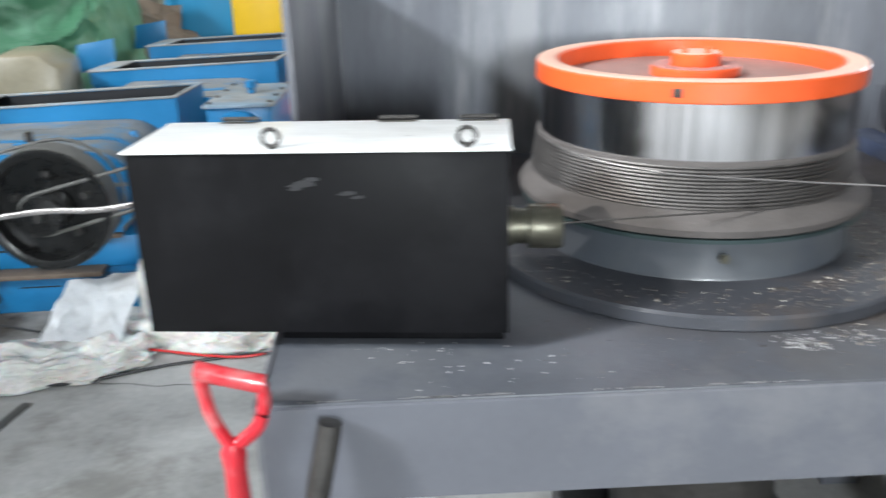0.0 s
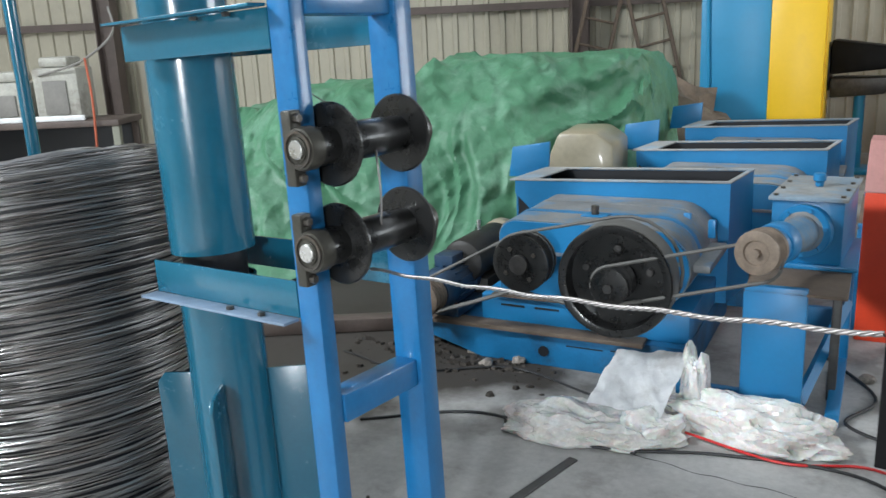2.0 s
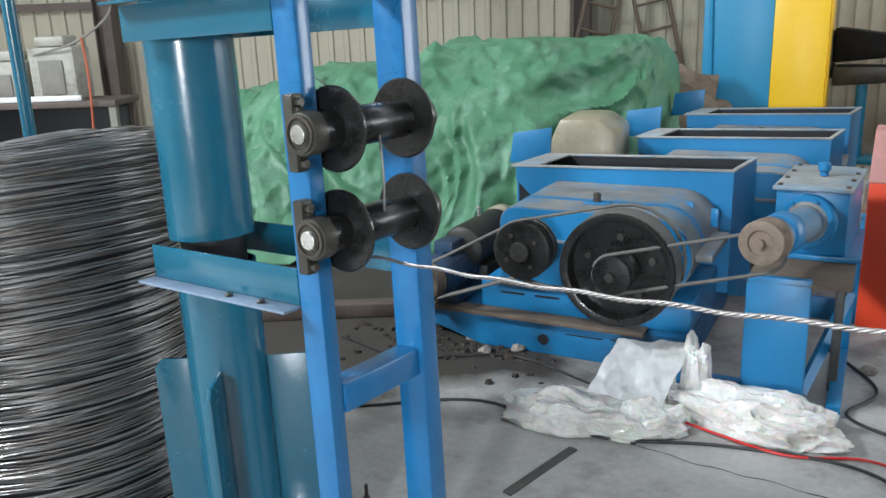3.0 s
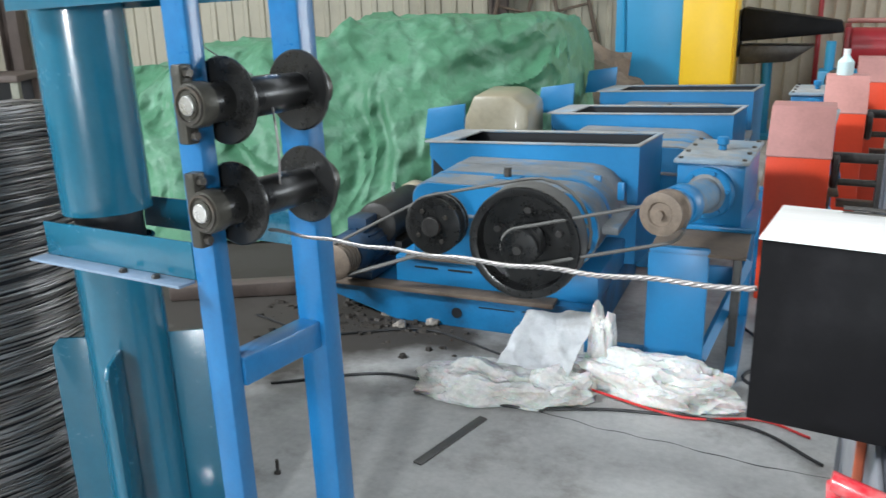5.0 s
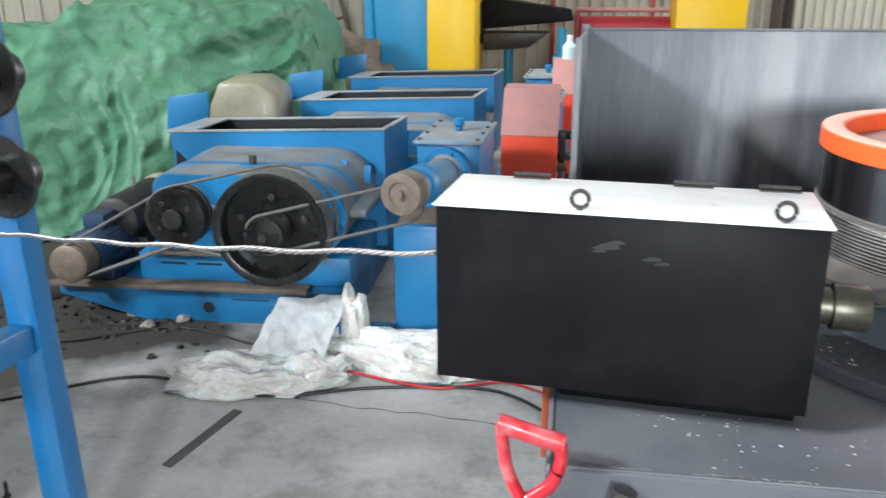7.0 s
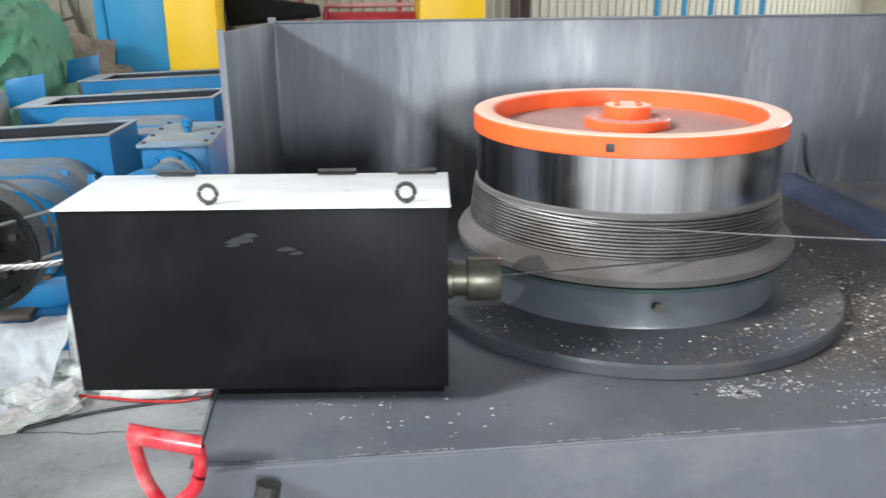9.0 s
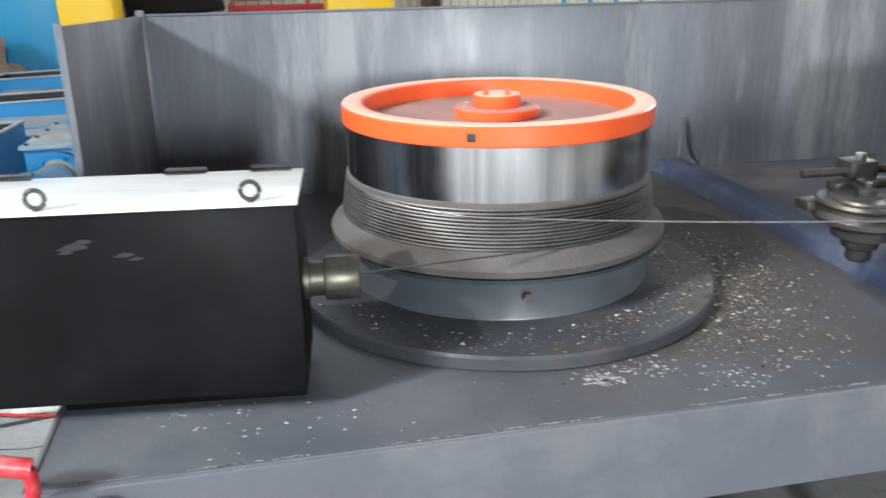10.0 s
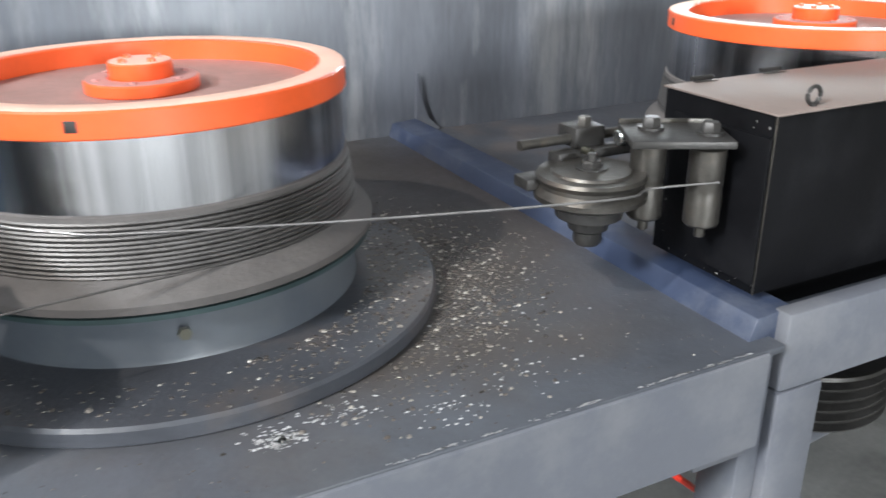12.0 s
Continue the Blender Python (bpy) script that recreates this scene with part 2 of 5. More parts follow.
def settled_dust():
    """Clean blue-grey plate with brown drawing dust settled round the drum."""
    m = mk_material("deck_plate_paint", (0.075, 0.081, 0.096), 0.44, var=0.2, scale=7, fine=90, bump=0.1, stain=(0.12, 0.125, 0.135), stain_amt=0.45)
    nt = m.node_tree
    N, K = nt.nodes.new, nt.links.new
    bs = next(n for n in nt.nodes if n.type == "BSDF_PRINCIPLED")
    src = bs.inputs["Base Color"].links[0].from_socket
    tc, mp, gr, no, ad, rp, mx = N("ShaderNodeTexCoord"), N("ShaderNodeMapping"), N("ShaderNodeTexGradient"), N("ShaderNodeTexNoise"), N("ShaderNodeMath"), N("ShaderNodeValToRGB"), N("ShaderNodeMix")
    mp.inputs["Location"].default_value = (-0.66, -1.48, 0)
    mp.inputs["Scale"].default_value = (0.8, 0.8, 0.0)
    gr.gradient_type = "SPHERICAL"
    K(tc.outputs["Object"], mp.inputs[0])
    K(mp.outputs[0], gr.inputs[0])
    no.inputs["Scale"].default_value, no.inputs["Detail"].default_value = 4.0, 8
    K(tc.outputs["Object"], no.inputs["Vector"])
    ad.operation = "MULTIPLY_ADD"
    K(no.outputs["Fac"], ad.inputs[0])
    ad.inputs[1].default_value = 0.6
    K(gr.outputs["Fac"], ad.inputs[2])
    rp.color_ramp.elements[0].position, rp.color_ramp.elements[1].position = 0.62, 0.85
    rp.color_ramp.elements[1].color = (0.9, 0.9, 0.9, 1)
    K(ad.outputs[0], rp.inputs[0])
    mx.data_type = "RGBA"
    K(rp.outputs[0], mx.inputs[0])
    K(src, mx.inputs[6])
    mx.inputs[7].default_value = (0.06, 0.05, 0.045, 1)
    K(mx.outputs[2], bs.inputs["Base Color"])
    return m


M["deck_plate"] = settled_dust()


def crinkle(m, scale, depth, pull=0.35):
    """Sharp creases of a crumpled sheet, as relief."""
    nt = m.node_tree
    N, K = nt.nodes.new, nt.links.new
    bs = next(n for n in nt.nodes if n.type == "BSDF_PRINCIPLED")
    tc, no, mx = N("ShaderNodeTexCoord"), N("ShaderNodeTexNoise"), N("ShaderNodeMix")
    no.inputs["Scale"].default_value = scale * 0.6
    mx.data_type = "RGBA"
    mx.blend_type = "LINEAR_LIGHT"
    mx.inputs[0].default_value = pull / scale
    K(tc.outputs["Object"], no.inputs["Vector"])
    K(tc.outputs["Object"], mx.inputs[6])
    K(no.outputs["Color"], mx.inputs[7])
    last = None
    for s, d in ((scale, depth), (scale * 2.7, depth * 0.4)):
        vo, b = N("ShaderNodeTexVoronoi"), N("ShaderNodeBump")
        vo.feature = "F1"
        vo.inputs["Scale"].default_value = s
        K(mx.outputs[2], vo.inputs["Vector"])
        b.inputs["Strength"].default_value, b.inputs["Distance"].default_value = 0.8, d
        K(vo.outputs["Distance"], b.inputs["Height"])
        if last is not None:
            K(last, b.inputs["Normal"])
        last = b.outputs[0]
    K(last, bs.inputs["Normal"])


next(n for n in M["clear_bag"].node_tree.nodes if n.type == "BSDF_PRINCIPLED").inputs["Subsurface Weight"].default_value = 0.25
crinkle(M["tarp"], 6.0, 0.018, 0.6)
crinkle(M["clear_bag"], 9.0, 0.008, 0.7)
crinkle(M["white_sack"], 9.0, 0.012)


def brushed():
    nt = M["steel_band"].node_tree
    bs = next(n for n in nt.nodes if n.type == "BSDF_PRINCIPLED")
    tg = nt.nodes.new("ShaderNodeTangent")
    tg.direction_type, tg.axis = "RADIAL", "Z"
    nt.links.new(tg.outputs[0], bs.inputs["Tangent"])
    bs.inputs["Anisotropic"].default_value = 0.75
    bs.inputs["Anisotropic Rotation"].default_value = 0.0


brushed()
M["wire_pale"] = mk_material("galvanised_strand", (0.22, 0.21, 0.208), 0.45, 0.7, var=0.2, scale=30, fine=160, bump=0.1)
M["mid_blue"] = mk_material("scuffed_flange_paint", (0.16, 0.22, 0.3), 0.45, var=0.25, scale=10, bump=0.06)


# ---- mesh helpers ----
def link_mesh(name, bm, material, smooth=True):
    me = bpy.data.meshes.new(name)
    bm.normal_update()
    bm.to_mesh(me)
    bm.free()
    me.materials.append(material)
    if smooth:
        me.polygons.foreach_set("use_smooth", [True] * len(me.polygons))
        me.set_sharp_from_angle(angle=radians(35))
    return me


def part(name, bm, material, parent, label="", m=None):
    ob = new(name, link_mesh(name, bm, material))
    ob.parent = parent
    if m is not None:
        ob.matrix_basis = m
    return tagged(ob, label)


def twin(name, src, parent, m, label=""):
    ob = new(name, src.data)
    ob.parent = parent
    ob.matrix_basis = m
    return tagged(ob, label)


def thing(name, at, label, category, group="", rz=0, rx=0, ry=0):
    ob = new(name)
    ob.empty_display_size = 0.1
    ob.matrix_basis = pose(*at, rx, ry, rz)
    return tagged(ob, label, category, group)


def solo(name, bm, material, label, category, group="", at=(0, 0, 0), rz=0, kind=""):
    ob = new(name, link_mesh(name, bm, material))
    ob.matrix_basis = pose(*at, 0, 0, rz)
    return tagged(ob, label, category, group, kind)


def box(x0, x1, y0, y1, z0, z1, bevel=0.0, bm=None, seg=2):
    own = bmesh.new()
    v = [own.verts.new((x, y, z)) for x in (x0, x1) for y in (y0, y1) for z in (z0, z1)]
    for f in ((0, 1, 3, 2), (4, 6, 7, 5), (0, 4, 5, 1), (2, 3, 7, 6), (0, 2, 6, 4), (1, 5, 7, 3)):
        own.faces.new([v[i] for i in f])
    bmesh.ops.recalc_face_normals(own, faces=own.faces)
    if bevel:
        bmesh.ops.bevel(own, geom=list(own.edges), offset=bevel, segments=seg, affect="EDGES", profile=0.5)
    return join(bm, own)


def join(bm, own):
    if bm is None:
        return own
    tmp = bpy.data.meshes.new("tmp")
    own.to_mesh(tmp)
    own.free()
    bm.from_mesh(tmp)
    bpy.data.meshes.remove(tmp)
    return bm


def axis_turn(axis):
    return {"z": Matrix.Identity(4), "x": Matrix.Rotation(radians(90), 4, "Y"), "y": Matrix.Rotation(radians(-90), 4, "X")}[axis]


def lathe(profile, seg=64, axis="z", at=(0, 0, 0), bm=None, closed=True):
    """A turned shape from rows of radius and height, about an axis through the place at."""
    own = bmesh.new()
    rings = []
    for r, h in profile:
        if r < 1e-6:
            rings.append([own.verts.new((0, 0, h))])
        else:
            rings.append([own.verts.new((r * math.cos(2 * math.pi * i / seg), r * math.sin(2 * math.pi * i / seg), h)) for i in range(seg)])
    for a, b in zip(rings, rings[1:]):
        for i in range(seg):
            j = (i + 1) % seg
            q = [a[i % len(a)], a[j % len(a)], b[j % len(b)], b[i % len(b)]]
            q = [x for k, x in enumerate(q) if x not in q[:k]]
            if len(q) > 2:
                own.faces.new(q)
    bmesh.ops.recalc_face_normals(own, faces=own.faces)
    bmesh.ops.transform(own, matrix=Matrix.Translation(at) @ axis_turn(axis), verts=own.verts)
    return join(bm, own)


def rod(r, h0, h1, axis="z", at=(0, 0, 0), seg=24, bev=0.0, bm=None):
    b = bev
    prof = [(0, h0), (r - b, h0), (r, h0 + b), (r, h1 - b), (r - b, h1), (0, h1)] if b else [(0, h0), (r, h0), (r, h1), (0, h1)]
    return lathe(prof, seg, axis, at, bm)


def prism(poly, y0, y1, bm=None, bevel=0.0):
    """A plate cut to an outline of x and z, from y0 to y1."""
    own = bmesh.new()
    a = [own.verts.new((x, y0, z)) for x, z in poly]
    b = [own.verts.new((x, y1, z)) for x, z in poly]
    own.faces.new(a)
    own.faces.new(b[::-1])
    for i in range(len(a)):
        j = (i + 1) % len(a)
        own.faces.new((a[j], a[i], b[i], b[j]))
    bmesh.ops.recalc_face_normals(own, faces=own.faces)
    if bevel:
        bmesh.ops.bevel(own, geom=list(own.edges), offset=bevel, segments=2, affect="EDGES", profile=0.5)
    return join(bm, own)


def smooth_line(points, n=8):
    p = [Vector(q) for q in points]
    p = [2 * p[0] - p[1]] + p + [2 * p[-1] - p[-2]]
    out = []
    for i in range(1, len(p) - 2):
        for k in range(n):
            t = k / n
            a, b, c, d = p[i - 1], p[i], p[i + 1], p[i + 2]
            out.append(0.5 * (2 * b + (c - a) * t + (2 * a - 5 * b + 4 * c - d) * t * t + (3 * b - a - 3 * c + d) * t ** 3))
    return out + [p[-2]]


def tube(points, r, seg=8, bm=None, closed=False):
    own = bmesh.new()
    pts = [Vector(q) for q in points]
    rings, n = [], len(pts)
    ref = Vector((0, 0, 1))
    for i, p in enumerate(pts):
        if closed:
            d = pts[(i + 1) % n] - pts[i - 1]
        else:
            d = pts[min(i + 1, n - 1)] - pts[max(i - 1, 0)]
        d.normalize()
        u = d.cross(ref if abs(d.dot(ref)) < 0.95 else Vector((1, 0, 0))).normalized()
        w = d.cross(u)
        rr = r(i / max(1, n - 1)) if callable(r) else r
        rings.append([own.verts.new(p + rr * (math.cos(2 * math.pi * k / seg) * u + math.sin(2 * math.pi * k / seg) * w)) for k in range(seg)])
    for i in range(n if closed else n - 1):
        a, b = rings[i], rings[(i + 1) % n]
        for k in range(seg):
            own.faces.new((a[k], a[(k + 1) % seg], b[(k + 1) % seg], b[k]))
    if not closed:
        own.faces.new(rings[0][::-1])
        own.faces.new(rings[-1])
    bmesh.ops.recalc_face_normals(own, faces=own.faces)
    return join(bm, own)


def ring(R, r, z=0.0, seg=72, sides=6, at=(0, 0), bm=None):
    return tube([(at[0] + R * math.cos(2 * math.pi * i / seg), at[1] + R * math.sin(2 * math.pi * i / seg), z) for i in range(seg)], r, sides, bm, True)


def hex_bolt(r, h, axis="z", at=(0, 0, 0), bm=None):
    return lathe([(0, 0), (r, 0), (r, h * 0.8), (r * 0.85, h), (0, h)], 6, axis, at, bm)

# ---- the shed ----
def ribbed(u0, u1, z0, z1, pitch=0.2, depth=0.03):
    own = bmesh.new()
    line, u = [], u0
    while u < u1 - 1e-6:
        for du, d in ((0, 0), (0.12, 0), (0.135, -depth), (0.185, -depth)):
            if u + du <= u1:
                line.append((u + du, d))
        u += pitch
    line.append((u1, 0))
    pts = line + [(u1, 0.06), (u0, 0.06)]
    a = [own.verts.new((x, y, z0)) for x, y in pts]
    b = [own.verts.new((x, y, z1)) for x, y in pts]
    for i in range(len(pts)):
        j = (i + 1) % len(pts)
        own.faces.new((a[i], a[j], b[j], b[i]))
    bmesh.ops.recalc_face_normals(own, faces=own.faces)
    return own


def structure(name, bm, material, label, m=None, category="building"):
    ob = new(name, link_mesh(name, bm, material))
    ob.matrix_basis = m if m is not None else ROOM
    return tagged(ob, label, category, "", "structure")


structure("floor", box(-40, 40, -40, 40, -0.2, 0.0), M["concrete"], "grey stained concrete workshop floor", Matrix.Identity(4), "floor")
wall = ribbed(-10, 11.2, 0, 6.6)
structure("wall_north", join(join(join(wall, ribbed(13.2, 20, 0, 6.6)), ribbed(11.2, 13.2, 0, 1.35)), ribbed(11.2, 13.2, 3.0, 6.6)), M["wall"], "beige corrugated metal sheet wall", None, "wall")
win = structure("window_1", box(11.2, 13.2, 0.01, 0.02, 1.35, 3.0), M["window"], "pale translucent window sheet in the metal wall", None, "window")
structure("wall_west", join(box(-10.15, -10, -18, 0, 0, 3.6), box(-10.15, -10, -18, 0, 6.4, 6.6)), M["wall"], "plain sheet end wall with a high window band", None, "wall")
# out of view; the wide gap is made up to suit the east fill
structure("wall_east", join(box(20, 20.15, -18, 0, 0, 2.2), box(20, 20.15, -18, 0, 6.2, 6.6)), M["wall"], "unseen plain sheet end wall with a gap added for the fill lamp", None, "wall")
structure("wall_south", join(join(box(-10, -3.8, -18.15, -18, 0, 6.6), box(-1.2, 20, -18.15, -18, 0, 6.6)), box(-3.8, -1.2, -18.15, -18, 4.4, 6.6)), M["wall"], "plain sheet wall with a wide doorway", None, "wall")
roof = None
for y0, y1 in ((-3.6, 0.1), (-8.6, -5.4), (-13.6, -10.4), (-18.2, -15.4)):
    roof = box(-10.2, 20.2, y0, y1, 6.6, 6.75, bm=roof)
for y0 in (-5.4, -10.4, -15.4):
    if y0 != -10.4:
        roof = box(-10.2, -5.6, y0, y0 + 1.8, 6.6, 6.75, bm=roof)
    roof = box(16.6, 20.2, y0, y0 + 1.8, 6.6, 6.75, bm=roof)
structure("ceiling", roof, M["roof"], "grey sheet roof with open skylight strips", None, "ceiling")
for i, u in enumerate((-4.4, 1.5, 9.5)):
    post = None
    for a in (-0.11, 0.1):
        post = box(u + a, u + a + 0.012, -0.36, -0.12, 0, 6.6, bm=post)
    post = box(u - 0.1, u + 0.1, -0.246, -0.234, 0, 6.6, bm=post)
    structure("column_%d" % (i + 1), post, M["rust_steel"], "dark brown steel column against the wall", None, "column")
rails = box(-10, 11, -0.1, -0.04, 2.0, 2.09)
structure("trim", rails, M["rust_steel"], "dark steel rail along the sheet wall", None, "rail")

# ---- drawing machine table ----
DECK = 1.113
table = thing("machine_table", (0, 0, 0), "grey painted steel drawing machine table with dusty top", "machine table")
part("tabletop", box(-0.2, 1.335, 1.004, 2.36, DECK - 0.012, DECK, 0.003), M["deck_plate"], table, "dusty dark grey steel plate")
lip = bmesh.new()
fr = [(1.0, -0.16), (1.0, -0.006), (1.003, -0.0035), (1.003, -0.0125), (1.016, -0.0145), (1.016, -0.16)]
a = [lip.verts.new((-0.2, y, DECK + z)) for y, z in fr]
b = [lip.verts.new((1.30, y, DECK + z)) for y, z in fr]
for i in range(len(fr)):
    j = (i + 1) % len(fr)
    lip.faces.new((a[i], a[j], b[j], b[i]))
lip.faces.new(a)
lip.faces.new(b)
bmesh.ops.recalc_face_normals(lip, faces=lip.faces)
part("front_beam", lip, M["grey_beam"], table, "smooth grey painted front beam")
part("end_plate", box(-0.208, -0.2, 1.0, 2.36, DECK - 0.42, DECK + 0.002, 0.002), M["grey_deck"], table)
for x0, x1, y0 in ((1.30, 1.345, 1.03), (-0.19, -0.11, 1.06), (-0.19, -0.11, 2.22), (1.32, 1.44, 2.22)):
    part("leg", box(x0, x1, y0, y0 + 0.08, 0, DECK - 0.014, 0.004), M["grey_beam"], table)
part("end_cleat", box(-0.224, -0.209, 1.34, 1.36, DECK - 0.2, DECK - 0.004, 0.002), M["primer"], table, "red oxide primed end cleat")
# unseen sheet added to keep light from behind out of the table's underside
part("rear_light_block", box(-0.2, 1.335, 2.34, 2.352, 0.02, DECK - 0.014), M["grey_deck"], table)
part("bracket", box(1.2, 1.30, 1.02, 1.06, DECK - 0.19, DECK - 0.16, 0.003), M["grey_beam"], table)
part("cross_beam", prism([(1.285, DECK - 0.02), (1.305, DECK + 0.034), (1.375, DECK + 0.04), (1.375, DECK - 0.02)], 1.035, 2.36, None, 0.002), M["blue_beam"], table, "scuffed blue-grey cross beam")

table2 = thing("machine_table", (0, 0, 0), "second grey steel machine table beside a blue-grey cross beam", "machine table")
part("tabletop", box(1.375, 4.8, 1.05, 2.36, DECK - 0.012, DECK + 0.002, 0.001), M["dust_deck"], table2, "dusty dark grey steel plate")
# same added blocker, darkening the space below the second table
part("rear_light_block", box(1.345, 4.8, 2.34, 2.352, 0.02, DECK - 0.014), M["grey_deck"], table2)
part("front_beam", box(1.345, 4.8, 1.012, 1.045, DECK - 0.09, DECK + 0.041, 0.006), M["grey_beam"], table2)
part("front_leg", box(1.345, 1.44, 1.012, 1.045, 0, DECK - 0.092, 0.004), M["grey_beam"], table2)
for x0 in (4.6,):
    part("leg", box(x0, x0 + 0.08, 1.05, 1.13, 0, DECK - 0.014, 0.004), M["grey_beam"], table2)
    part("leg", box(x0, x0 + 0.08, 2.2, 2.28, 0, DECK - 0.014, 0.004), M["grey_beam"], table2)

guard = thing("guard_panel", (0, 2.363, DECK), "tall grey sheet metal guard panel with streaked paint", "guard panel")
part("sheet", box(-0.16, 4.8, 0, 0.006, -0.03, 0.5, 0.001), M["panel"], guard)
part("top_edge", box(-0.16, 4.8, -0.002, 0.012, 0.5, 0.506, 0.001), M["grey_beam"], guard)
wing = prism([(0, -0.03), (0.84, -0.03), (0.84, 0.535), (0, 0.503)], -0.003, 0.003)
part("side_sheet", wing, M["panel"], guard, "", pose(-0.163, -0.003, 0, 0, 0, 268.4))
part("sheet_edge", box(0.84, 0.846, -0.006, 0.006, -0.03, 0.54, 0.001), M["grey_beam"], guard, "pale folded edge of the side sheet", pose(-0.163, -0.003, 0, 0, 0, 268.4))
part("corner_strip", box(-0.012, 0.008, -0.006, 0.01, -0.03, 0.516, 0.002), M["grey_beam"], guard, "", pose(-0.163, 0, 0))
part("gusset", prism([(1.372, 0.004), (1.376, 0.166), (1.382, 0.166), (1.392, 0.09), (1.41, 0.04), (1.45, 0.004)], -0.014, -0.004), M["grey_beam"], guard)

# ---- winding block ----
M["green_edge"] = mk_material("green_edge_paint", (0.03, 0.05, 0.052), 0.5, var=0.35, scale=10, bump=0.05)
def winding_block(at, label):
    d = thing("winding_block", at, label, "winding drum", "winding blocks on the tables")
    part("base_disc", lathe([(0, 0), (0.419, 0), (0.422, 0.003), (0.422, 0.022), (0.418, 0.027), (0, 0.027)], 96, at=(0.005, -0.033, 0)), M["dust_deck"], d, "dusty grey base disc")
    part("base_drum", lathe([(0.0, 0.027), (0.308, 0.027), (0.306, 0.034), (0.303, 0.1), (0.305, 0.116), (0, 0.116)], 96), M["base_paint"], d, "blue-grey painted drum base")
    part("flange", lathe([(0, 0.112), (0.326, 0.112), (0.336, 0.116), (0.338, 0.128), (0.333, 0.137), (0.318, 0.148), (0.313, 0.156), (0, 0.156)], 96), M["dust_flange"], d, "flange thick with grey drawing dust")
    part("flange_edge", lathe([(0.322, 0.103), (0.333, 0.104), (0.334, 0.1115), (0.322, 0.1118)], 96), M["green_edge"], d, "greenish painted flange edge")
    part("core", lathe([(0, 0.15), (0.306, 0.15), (0.3, 0.19), (0.297, 0.228), (0, 0.228)], 96), M["dust_flange"], d)
    n = 12
    for i in range(n):
        z = 0.158 + 0.0062 * i
        R = 0.3105 - 0.010 * (i / n) + 0.0007 * math.sin(i * 2.1)
        part("wire_turn", ring(R, 0.0031, z, 96, 6), M["wire"], d, "turn of drawn steel wire" if i == 0 else "")
    part("dust_collar", lathe([(0.295, 0.226), (0.3025, 0.229), (0.302, 0.236), (0.297, 0.238)], 96), M["dust_flange"], d)
    # part of this band's sheen is painted as streaks in its colour
    part("steel_band", lathe([(0.29, 0.232), (0.2975, 0.232), (0.2985, 0.24), (0.2985, 0.338), (0.29, 0.338)], 128), M["steel_band"], d, "polished bare steel drum band with vertical sheen streaks painted in")
    part("rim", lathe([(0.262, 0.33), (0.262, 0.367), (0.2645, 0.3687), (0.27, 0.3693)], 128), M["orange"], d)
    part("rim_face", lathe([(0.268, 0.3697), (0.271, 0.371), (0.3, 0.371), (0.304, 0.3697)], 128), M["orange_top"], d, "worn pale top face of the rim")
    part("rim_band", lathe([(0.29, 0.334), (0.3045, 0.334), (0.306, 0.336), (0.306, 0.367), (0.304, 0.3695), (0.30, 0.3705)], 128), M["orange"], d, "glossy orange enamelled rim")
    part("pan", lathe([(0, 0.335), (0.263, 0.335), (0.263, 0.329), (0, 0.329)], 96), M["dust_pan"], d, "dusty dull red recessed top plate")
    part("hub_flange", lathe([(0, 0.335), (0.082, 0.335), (0.084, 0.337), (0.084, 0.352), (0.082, 0.354), (0, 0.354)], 64), M["orange"], d)
    hub = part("hub", lathe([(0, 0.354), (0.046, 0.354), (0.047, 0.356), (0.047, 0.376), (0.045, 0.378), (0, 0.378)], 64), M["orange"], d)
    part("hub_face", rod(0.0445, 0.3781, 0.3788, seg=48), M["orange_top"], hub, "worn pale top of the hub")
    part("flange_face", lathe([(0.05, 0.3541), (0.05, 0.3548), (0.0815, 0.3548), (0.0815, 0.3541)], 64), M["red_dust"], d, "dusty pink top of the hub flange")
    for k in range(4):
        w = k * math.pi / 2 + 0.5
        part("bolt", hex_bolt(0.006, 0.006, at=(0.03 * math.cos(w), 0.03 * math.sin(w), 0.378)), M["orange"], hub)
    for k in range(6):
        w = k * math.pi / 3 + 0.2
        part("bolt", hex_bolt(0.005, 0.004, at=(0.068 * math.cos(w), 0.068 * math.sin(w), 0.354)), M["red_dust"], d)
    for w in (-1.98, -0.4, 1.15, 2.7):
        part("socket", box(-0.008, 0.008, -0.001, 0.003, 0.344, 0.359, 0.001), M["dark_steel"], d, "small dark socket in the rim", pose(0.3055 * math.cos(w), 0.3055 * math.sin(w), 0, 0, 0, math.degrees(w) + 90))
    plug = part("drain_plug", hex_bolt(0.009, 0.01, "y", (0, -0.01, 0)), M["brass"], d, "small brass drain plug", pose(-0.03, -0.309, 0.072))
    return d


block = winding_block((0.581, 1.614, DECK), "orange-rimmed polished steel winding block wrapped with fine wire")
winding_block((1.965, 1.575, DECK + 0.002), "orange-rimmed winding block behind a black die box")

# scale and drawing dust round the drum foot
rng = random.Random(4)


